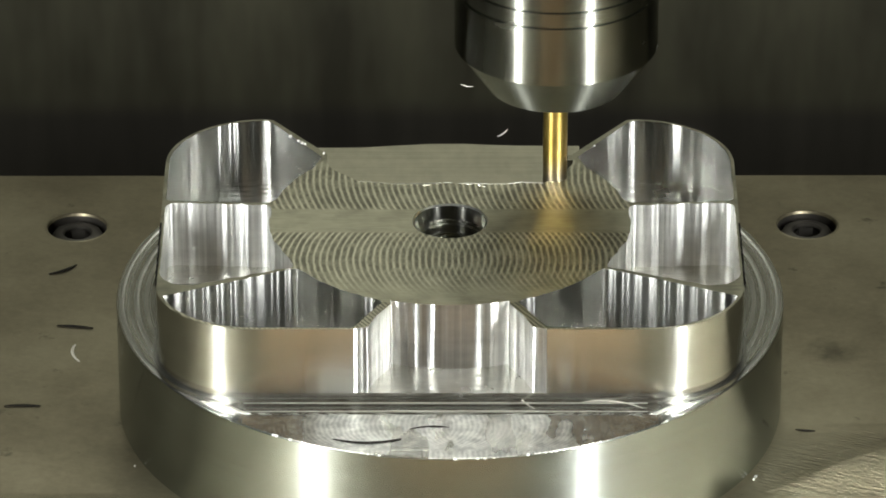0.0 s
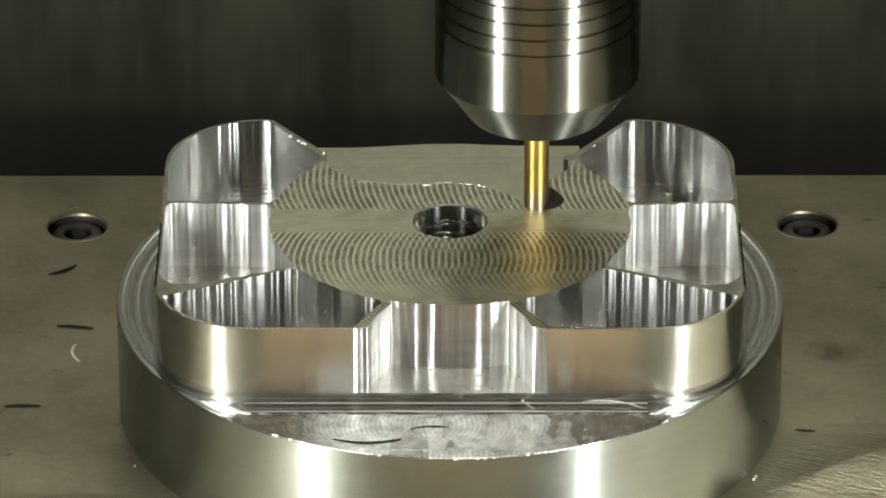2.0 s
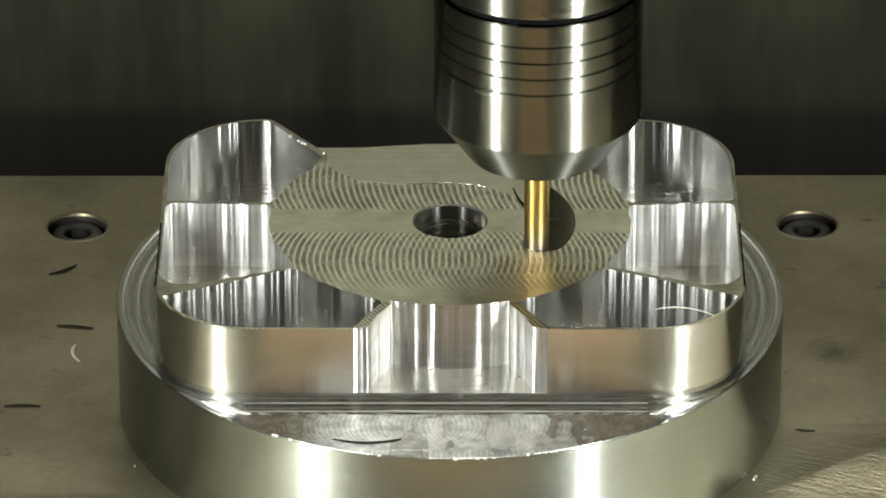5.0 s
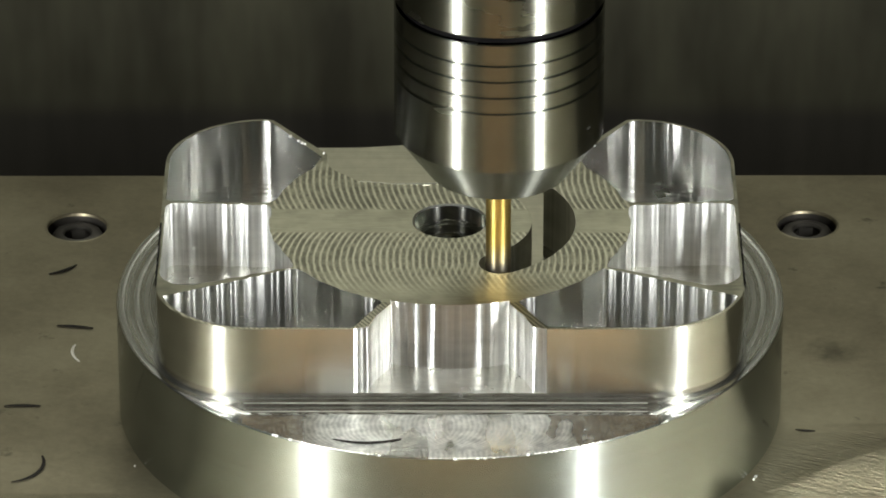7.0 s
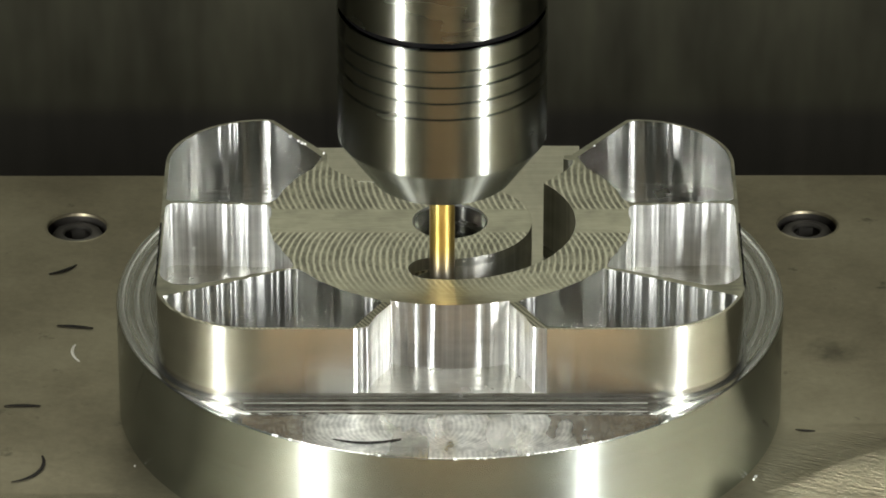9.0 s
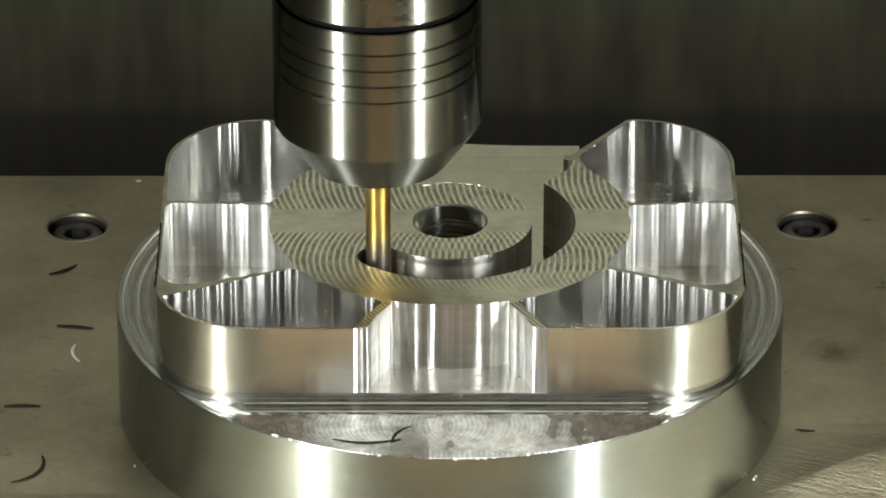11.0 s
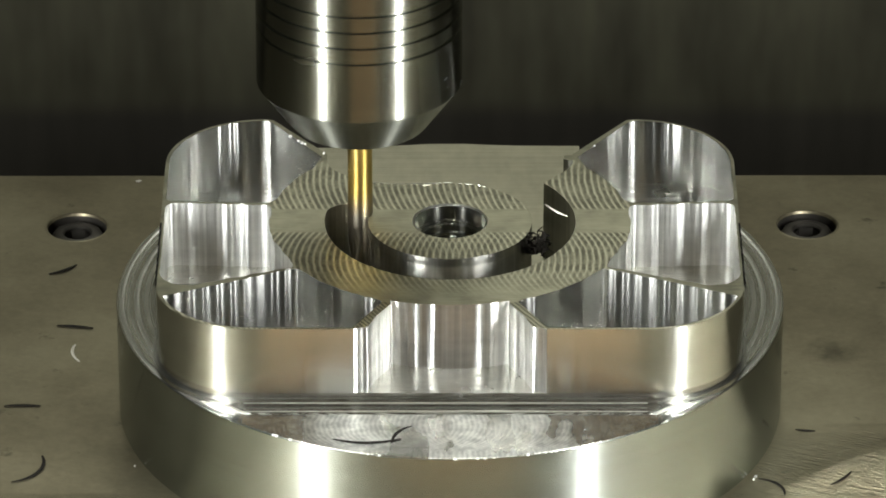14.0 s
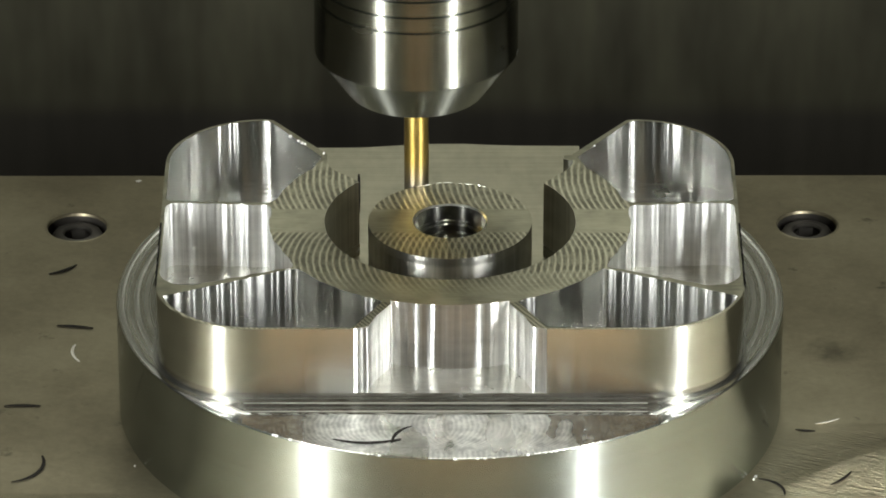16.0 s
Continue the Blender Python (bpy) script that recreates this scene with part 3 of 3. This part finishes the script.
        a = b + rr.uniform(0.5, 5.0)
    # round bars added along the foot for the glint of its edges
    for y, z in ((-411, 8.6), (-431.5, 3.6)):
        part("foot_edge", tube([(x * U, y * U, (STEP + z) * U) for x in range(-356, 357, 24)], 1.9 * U, 8), M_EDGE, th, "round bar added for the glint of the foot's edge", True, True)
    # thin black strip along each outer rim
    for s in (-1, 1):
        strip = prism([[(s * 509.5, -245), (s * 513, -245), (s * 513, -9), (s * 509.5, -9)]], TOP - 4, TOP + 0.8)
        part("rim_strip", strip, M_BLACK, th, "black strip along the thin outer rim", False, True)
    wall = [(R_IN, STEP - 4), (R_IN, TOP - 15), (R_IN - 0.25, TOP - 15.7), (R_IN - 0.25, TOP - 17.3), (R_IN, TOP - 18)]
    wall = [wall[0], wall[4], wall[3], wall[2], wall[1], (R_IN, TOP), (R_BORE + 3, TOP)]
    bore = [(R_BORE, TOP - 3), (R_BORE, TOP - 30), (R_BORE - 3, TOP - 32), (R_BORE - 3, TOP - 36), (R_BORE - 6, TOP - 38), (R_BORE - 6, TOP - 43), (R_BORE - 1, TOP - 46), (R_BORE - 1, TOP - 52), (R_BORE - 5, TOP - 55), (R_BORE - 5, TOP - 60), (R_BORE - 9, TOP - 63), (R_BORE - 9, TOP - 148)]
    isl = lathe(wall + bore, 128, mats=[1] * 5 + [0, 3] + [2] * 11)
    part("boss", isl, (M_FACED, M_BOSS, M_BORE, M_EDGE), th, "round boss with a stepped bore", True)
    loops, angs, tails = slivers(64)
    out = []
    for lp in loops:
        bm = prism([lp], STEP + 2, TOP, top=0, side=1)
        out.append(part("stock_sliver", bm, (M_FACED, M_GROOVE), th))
    for piece, tail in zip((out[0], out[-1]), tails):
        for (x0, y0), (x1, y1) in zip(tail, tail[1:]):
            line = [Vector((x0 + (x1 - x0) * k / 3, y0 + (y1 - y0) * k / 3, TOP + 0.6 + rr.uniform(-0.5, 0.7))) * U for k in range(4)]
            part("edge_burr", tube(line, rr.uniform(0.7, 1.3) * U, 5), M_EDGE, piece, "fine bright burr", True, True)
    burr = part("burr", tube([Vector((-163 * U, 152 * U, (TOP + z) * U)) for z in (-62, -30, 0, 9, 15)], 3.2 * U, 6, 0.5), M_CHIP, th, "dark upright burr at the groove's end", True, True)
    return out, angs, burr


SLIVERS, ANGS, BURR = workpiece()


# ---- the tool ----
NOSE = 187   # nose of the holder above the top face


def tool():
    th = thing("tool_holder", "ground steel milling chuck with ring grooves and a gold end mill", "tool holder", (0, 0, TOP * U))
    z = NOSE
    r = 180.5
    prof = [(0, z), (121, z), (123, z + 2), (r, z + 81)]
    for g in (194, 224, 254, 284):
        prof += [(r, z + g - 4), (r - 3.6, z + g - 2), (r - 3.6, z + g + 2), (r, z + g + 4)]
    prof += [(r, z + 320), (r - 2, z + 322), (0, z + 322)]
    part("clamping_nut", lathe(prof, 128), M_STEEL, th, "ground steel nut with four ring grooves", True)
    part("gap_ring", lathe([(0, z + 321), (r - 9, z + 321), (r - 9, z + 336), (0, z + 336)], 96), M_BLACK, th, "black gap ring", True)
    part("chuck_body", lathe([(0, z + 334), (r - 2, z + 334), (r, z + 336), (r, z + 1100), (0, z + 1100)], 128), M_STEEL, th, "ground steel chuck body", True)
    cutter = part("end_mill", end_mill(-20, NOSE + 20, 0), M_GOLD, th, "gold nitride-coated end mill", True)
    part("fluted_end", end_mill(-146, -20.5, 0.42), M_GOLD, cutter, "spiral flutes with the coating rubbed off", True)
    return th


def end_mill(z0, z1, depth):
    """A stretch of the cutter: a plain shank, or flutes cut to that depth."""
    bm, rings = bmesh.new(), []
    r, seg, rows = 22, 36, 40 if depth else 2
    for k in range(rows + 1):
        z = z0 + (z1 - z0) * k / rows
        d = depth * min(1.0, (z1 - z) / 50)
        ring = []
        for i in range(seg):
            a = 2 * math.pi * i / seg
            ph = (2 * (a - z * 0.016)) % (2 * math.pi)
            q = 1 - d * max(0.0, math.sin(ph / 2)) ** 6
            ring.append(bm.verts.new((r * q * math.cos(a) * U, r * q * math.sin(a) * U, z * U)))
        rings.append(ring)
    for a, b in zip(rings, rings[1:]):
        for i in range(seg):
            bm.faces.new((a[i], a[(i + 1) % seg], b[(i + 1) % seg], b[i]))
    bm.faces.new(rings[0][::-1])
    bm.faces.new(rings[-1])
    return bm


TOOL = tool()


# ---- chips ----
def curl(length, turn, wave=0.0, n=14):
    """Centre line of a bent chip lying level round its middle: length in plan units, turn in degrees."""
    pts, x, y, a = [], 0.0, 0.0, -radians(turn) / 2
    for i in range(n + 1):
        pts.append(Vector((x, y, wave * math.sin(2.2 * math.pi * i / n))))
        x, y, a = x + length / n * math.cos(a), y + length / n * math.sin(a), a + radians(turn) / n
    mid = sum(pts, Vector()) / len(pts)
    return [(p - mid) * U for p in pts]


def chip(length, turn, at, spin, thick=3.4, material=None, label="", wave=0.0, z=0.0, name="metal_chip", group="swarf"):
    bm = tube(curl(length, turn, wave), thick * U, 6, 0.55)
    ob = part(name, bm, material or M_CHIP, None, "", True, True)
    ob.matrix_basis = pose(at[0] * U, at[1] * U, (z + thick * 0.5) * U, 0, 0, spin)
    return tagged(ob, label or "thin curled dark metal chip lying on the plate", "metal chip", group)


CHIPS = {
    "a": chip(62, 40, (-721, 501), 38, 4.6),
    "b": chip(68, -14, (-688, 279), -9, 4.4),
    "c": chip(68, 60, (-684, 178), -78, material=M_BRIGHT, label="short bright curled chip lying on the plate"),
    "d": chip(66, -10, (-767, -19), 0, 4.4),
    "e": chip(118, 95, (-733, -254), 66, 4.2),
    "f": chip(80, -95, (570, -304), -55),
    "g": chip(62, 30, (689, -280), 52),
    "h": chip(46, 22, (675, -75), 24, 2.4, material=M_BRIGHT, label="short bright sliver lying on the plate"),
    "i": chip(36, 20, (633, -108), -8, 3.2),
    "j": chip(120, 52, (-142, -533), 2, 4.2, z=STEP, label="long dark curved chip lying on the aluminium step"),
    "k": chip(70, -40, (-36, -483), 4, 3.0, z=STEP, label="thin dark chip lying on the aluminium step"),
    "l": chip(54, 24, (130, -412), -58, 2.0, M_BRIGHT, z=STEP + 9, label="thin bright chip leaning at the part's foot"),
    "m": chip(110, -60, (281, -412), -14, 2.0, M_BRIGHT, z=STEP + 9, label="thin bright chip lying along the part's foot"),
    "n": chip(70, -70, (-88, -505), 58, 3.4, z=STEP, label="dark hooked chip lying on the aluminium step"),
    "o": chip(11, 30, (-597, 866), 10, 4.5, M_BRIGHT, label="small bright chip at the plate's rear edge"),
}


def chip_clump():
    """Dark chips that jam in the groove as one ragged bundle."""
    rr = random.Random(9)
    bm = bmesh.new()
    for k in range(26):
        pts = curl(rr.uniform(22, 46), rr.uniform(60, 220), rr.uniform(2, 9), 9)
        m = pose(rr.uniform(-14, 14) * U, rr.uniform(-12, 12) * U, rr.uniform(-12, 14) * U, rr.uniform(-80, 80), rr.uniform(-60, 60), rr.uniform(0, 360))
        one = tube([m @ p for p in pts], rr.uniform(3.0, 6.5) * U, 6, 0.4)
        me = bpy.data.meshes.new("clump")
        one.to_mesh(me)
        one.free()
        bm.from_mesh(me)
        bpy.data.meshes.remove(me)
    ob = part("chip_clump", bm, M_CHIP, None, "", True, True)
    ob.location = (152 * U, -44 * U, (TOP - 24) * U)
    return tagged(ob, "ragged bundle of dark chips jammed in the ring groove", "metal chip", "swarf")


CHIPS["p"] = chip_clump()
# burrs along the edge of the round base
rnd = random.Random(5)
for k in range(26):
    a = radians(rnd.uniform(-122, -50) if k < 22 else rnd.choice((-158, -157, -28, -27)))
    bm = bmesh.new()
    bmesh.ops.create_icosphere(bm, subdivisions=1, radius=rnd.uniform(1.4, 3.6) * U)
    for v in bm.verts:
        v.co = Vector((v.co.x * rnd.uniform(0.6, 1.5), v.co.y * rnd.uniform(0.6, 1.3), v.co.z * rnd.uniform(0.5, 1.2)))
    low = k >= 22
    ob = part("aluminium_crumb", bm, M_CRUMB, None, "", False, True)
    ob.location = ((592 + 12 * low) * U * math.cos(a), (592 + 12 * low) * U * math.sin(a), (2 if low else STEP + 1) * U)
    tagged(ob, "tiny white aluminium crumb clinging to the base's edge", "metal chip", "crumbs")
# crumbs on the thin rims
for x, y in ((-262, 300), (-268, 303), (-275, 311), (-290, 330), (262, 292), (-228, 262)):
    bm = bmesh.new()
    bmesh.ops.create_icosphere(bm, subdivisions=1, radius=rnd.uniform(2, 3.5) * U)
    ob = part("aluminium_crumb", bm, M_CRUMB, None, "", False, True)
    ob.location = (x * U, y * U, (TOP + 1.5) * U)
    tagged(ob, "tiny white aluminium crumb on the part's thin rim", "metal chip", "crumbs")

# Chips thrown off as the cutter breaks through: x, height, length, lean, bend, thickness.
THROWN = (
    (90, 205, 330, 22, 8, 1.7), (330, 300, 300, 25, 4, 1.3), (180, 222, 270, 15, -8, 1.3), (205, 190, 265, 17, -12, 1.8),
    (215, 160, 130, 6, 50, 2.2), (60, 138, 175, -4, 26, 1.9), (-18, 130, 66, 82, 34, 1.8), (182, 40, 215, 0, 3, 1.7),
    (100, 240, 180, 24, -9, 1.2), (785, 108, 44, 0, 3, 2.4), (-60, 100, 40, 30, 60, 1.6), (290, 185, 120, 24, 6, 1.0),
    (186, 46, 150, 2, -3, 1.1), (-78, 158, 26, 70, 30, 1.4), (-66, 128, 34, 55, -40, 1.2), (-84, 112, 22, 100, 60, 1.3), (-70, 88, 28, 40, 30, 1.2),
)
FLYING = []
for x, h, length, lean, bend, thick in THROWN:
    ob = chip(length, bend, (0, 0), 0, thick, M_SPARK, "thin pinkish chip thrown off by the cutter", 0.0, 0, "flying_chip", "thrown chips")
    FLYING.append((ob, pose(x * U, 120 * U, (TOP + h) * U, 90, 0, 0) @ pose(0, 0, 0, 0, 0, lean)))

# Two small chips already in the air at the start.
EARLY = []
for x, h, lean in ((29, 207, -12), (94, 113, 40)):
    ob = chip(24, 40, (0, 0), 0, 1.0, M_BRIGHT, "small bright chip thrown up by the cutter", 0.0, 0, "flying_chip", "thrown chips")
    EARLY.append((ob, pose(x * U, 120 * U, (TOP + h) * U, 90, 0, 0) @ pose(0, 0, 0, 0, 0, lean)))


# ---- what moves ----
# seconds, x, y of the tool's axis in plan units
PATH = (
    (0, 188.2, 173.3), (0.1, 49.4, 176.5), (0.2, 114.6, 135.5), (0.3, 80.2, 162.8), (0.4, 135.6, 129.2), (0.5, 84.4, 145.5),
    (0.6, 110.2, 139.2), (0.7, 135.7, 139.2), (0.8, 139.4, 132.6), (0.9, 150.5, 109.7), (1, 153.4, 102.2), (1.1, 142.4, 93.4),
    (1.2, 151.5, 113.3), (1.3, 157.1, 82.4), (1.4, 155, 78), (1.5, 147.5, 73.6), (1.6, 155.9, 73.6), (1.7, 150.9, 64.8),
    (1.8, 149.9, 64.8), (1.9, 149.9, 62.6), (2, 153.3, 62.6), (2.1, 171.8, 73.6), (2.2, 162.6, 56), (2.3, 187.2, 51.6),
    (2.4, 188.1, 47.2), (2.5, 177.4, 21), (2.6, 174.9, 21), (2.7, 167.2, 29.7), (2.8, 168.2, 31.9), (2.9, 183.9, 27.6),
    (3, 174.9, 21), (3.1, 192.6, 18.8), (3.2, 195.5, 16.7), (3.3, 193.9, -18.1), (3.4, 197.8, -18.1), (3.5, 176, -33.3),
    (3.6, 177, -31.1), (3.7, 172.3, -22.4), (3.8, 174.2, -22.4), (3.9, 193.7, -31.1), (4, 194.1, -37.6), (4.2, 195.4, -44),
    (4.35, 168, -57.2), (4.5, 163.1, -50.7), (4.65, 177.8, -56.8), (4.8, 180.8, -80.6), (4.95, 160.5, -92.8), (5.1, 147.4, -85.6),
    (5.25, 156.6, -86), (5.4, 164.5, -106.6), (5.55, 147.4, -124.3), (5.7, 128.2, -118.4), (5.85, 130.3, -112.9), (6, 140.3, -128.2),
    (6.15, 128.6, -149.7), (6.3, 126.7, -149.9), (6.4, 126.6, -158.4), (6.5, 119.7, -164.9), (6.6, 105.1, -179.7), (6.7, 95.9, -179.7),
    (6.8, 76.1, -171.3), (6.9, 76.1, -164.9), (7, 83.9, -160.5), (7.1, 82, -163.7), (7.2, 81.9, -174.2), (7.3, 79.9, -180.6),
    (7.4, 65.3, -197.4), (7.5, 67.7, -195.3), (7.6, 40.2, -193.2), (7.7, 33.4, -195.3), (7.8, 30.6, -180.6), (7.9, 21.8, -180.6),
    (8, 28.6, -174.2), (8.1, 16.1, -176.3), (8.2, 26.7, -174.2), (8.3, 16.1, -176.3), (8.4, 17, -195.3), (8.5, 12.1, -205.8),
    (8.6, -9.1, -205.4), (8.7, -23.6, -194.7), (8.8, -19.8, -179.7), (8.9, -25.6, -179.7), (9, -14, -182), (9.1, -22.7, -179.7),
    (9.2, -26.5, -196.8), (9.35, -29.5, -192.4), (9.5, -54.6, -186.8), (9.65, -60.2, -165.9), (9.8, -54.5, -162.3), (9.95, -63.1, -176.9),
    (10.1, -88.2, -177.2), (10.25, -99, -155.4), (10.4, -91.6, -143.4), (10.55, -94.4, -153), (10.7, -116.9, -158.1), (10.85, -133, -138.3),
    (11, -125.7, -119.9), (11.15, -122, -122.9), (11.3, -132.5, -129.7), (11.4, -143.2, -129.7), (11.5, -156.1, -102), (11.6, -160.6, -94.7),
    (11.7, -140.7, -92.4), (11.8, -154.4, -82.8), (11.9, -145.6, -82.8), (12, -156.5, -74.2), (12.1, -150.2, -68.8), (12.2, -156.6, -61.3),
    (12.3, -152.7, -65.6), (12.4, -157.7, -57), (12.5, -155.2, -59.1), (12.6, -158.8, -45.1), (12.7, -158.8, -46.2), (12.8, -161.2, -44),
    (12.9, -167.6, -41.9), (13, -172.6, -37.6), (13.1, -183.4, -35.4), (13.2, -182.4, -32.2), (13.3, -194.5, -10.7), (13.4, -192.2, -2.9),
    (13.5, -184.1, 18.8), (13.6, -187, 16.7), (13.7, -171, 27.6), (13.8, -178.4, 29.7), (13.9, -162.6, 27.6), (14, -159.2, 29.7),
    (14.1, -165.5, 23.2), (14.2, -161.6, 27.6), (14.3, -180.8, 34.8), (14.4, -184.5, 47.2), (14.5, -181.1, 61.9), (14.6, -180.7, 57.1),
    (14.7, -169.1, 76.4), (14.8, -172.5, 78.9), (14.9, -149.8, 89), (15, -145.6, 93.4), (15.1, -141.1, 91.2), (15.2, -135.7, 91.2),
    (15.3, -137.7, 91.2), (15.4, -142.6, 89), (15.5, -140.4, 124.8), (15.6, -143.9, 119.9), (15.7, -119.6, 115.5), (15.8, -117.8, 164.4),
    (15.9, -137.8, 105.5), (16, -59.9, 153.7),
)
# seconds and the angle that the groove has reached
BITE = (
    (0, 60), (0.5, 50), (1, 39), (1.5, 33.7), (2, 26), (2.5, 12.6),
    (3, 8.5), (3.5, -1), (4, -8), (6.3, -51.5), (7, -62), (8, -80),
    (9, -99), (9.2, -102), (11.3, -138), (12.5, -158), (14, -188), (14.5, -199),
    (15, -203), (15.5, -208), (15.8, -216), (15.95, -222),
)


def motions():
    walk(TOOL, [(t, pose(x * U, y * U, TOP * U)) for t, x, y in PATH])

    def when(a):
        for (t0, b0), (t1, b1) in zip(BITE, BITE[1:]):
            if b1 <= a <= b0:
                return t0 + (t1 - t0) * (b0 - a) / (b0 - b1)
        return 0.0 if a > BITE[0][1] else 16.0

    down = pose(0, 0, -(TOP - STEP + 4) * U)
    for i, ob in enumerate(SLIVERS):
        t = when(45.0 if i == 0 else ANGS[i] + 0.8 if i < len(ANGS) else -221.0)
        rows = [(0.0, pose(0, 0, 0))]
        if t > 0.12:
            rows.append((t - 0.1, pose(0, 0, 0)))
        rows.append((t + 0.034, down))
        if t < 15.9:
            rows.append((16.0, down))
        if t < 0.04:
            rows = [(0.0, down), (16.0, down)]
        walk(ob, rows)

    # chips that land, and chips that are blown away, while the cutter works
    for key, t0, t1, start in (("e", 5.0, 5.5, (150, -60, 420)), ("f", 11.75, 12.1, (-100, -150, 420)), ("g", 12.9, 13.2, (-150, 0, 450)), ("h", 14.0, 14.3, (188, 15, 378)), ("n", 9.8, 10.2, (-60, -190, 400)), ("o", 9.6, 10.0, (-60, -190, 420))):
        ob = CHIPS[key]
        rest = ob.matrix_basis.copy()
        inside_part = pose(start[0] * U, start[1] * U, 100 * U)
        up = pose(start[0] * U, start[1] * U, start[2] * U, 40, 30, 0)
        walk(ob, [(0.0, inside_part), (t0 - 0.1, inside_part), (t0, up), (t1, rest), (16.0, rest)])
    walk(BURR, [(0.0, pose(0, 0, -60 * U)), (15.8, pose(0, 0, -60 * U)), (15.95, pose(0, 0, 0)), (16.0, pose(0, 0, 0))])
    ob = CHIPS["p"]
    jam, low, gone = ob.matrix_basis.copy(), pose(150 * U, -46 * U, 120 * U), pose(0.25, 0.40, -0.44)
    walk(ob, [(0.0, low), (12.3, low), (12.9, jam), (15.1, jam), (15.45, pose(152 * U, -50 * U, (TOP - 60) * U, 0, 0, 50)), (15.75, pose(150 * U, 60 * U, (TOP - 30) * U)), (15.9, pose(0.10, 0.25, 0.05)), (16.0, gone)])
    for key, t0 in (("k", 4.5), ("l", 4.7), ("m", 4.9)):
        ob = CHIPS[key]
        rest = ob.matrix_basis.copy()
        gone = pose(1.2 * rest.translation.x + 0.25, 0.30, -0.44)
        walk(ob, [(0.0, rest), (t0, rest), (t0 + 0.25, pose(rest.translation.x + 0.08, -0.02, 0.10, 30, 20, 40)), (t0 + 0.7, gone), (16.0, gone)])
    for i, (ob, m) in enumerate(EARLY):
        out = pose(-0.30 - 0.03 * i, 0.40, -0.44, 0, 0, 15 * i)
        walk(ob, [(0.0, m), (0.1, pose(-0.20, 0.30, 0.18)), (0.4, out), (16.0, out)])
    for i, (ob, m) in enumerate(FLYING):
        hid = pose((i - 6) * 6 * U, (60 + 5 * i) * U, (60 + 8 * i) * U)
        out = pose(0.30 + 0.03 * i, 0.40, -0.44, 0, 0, 15 * i)
        far = pose(0.42, 0.20, 0.12) @ m.to_quaternion().to_matrix().to_4x4()
        walk(ob, [(0.0, hid), (15.4, hid), (15.467, m), (15.5, m), (15.6, far), (15.9, out), (16.0, out)])


motions()
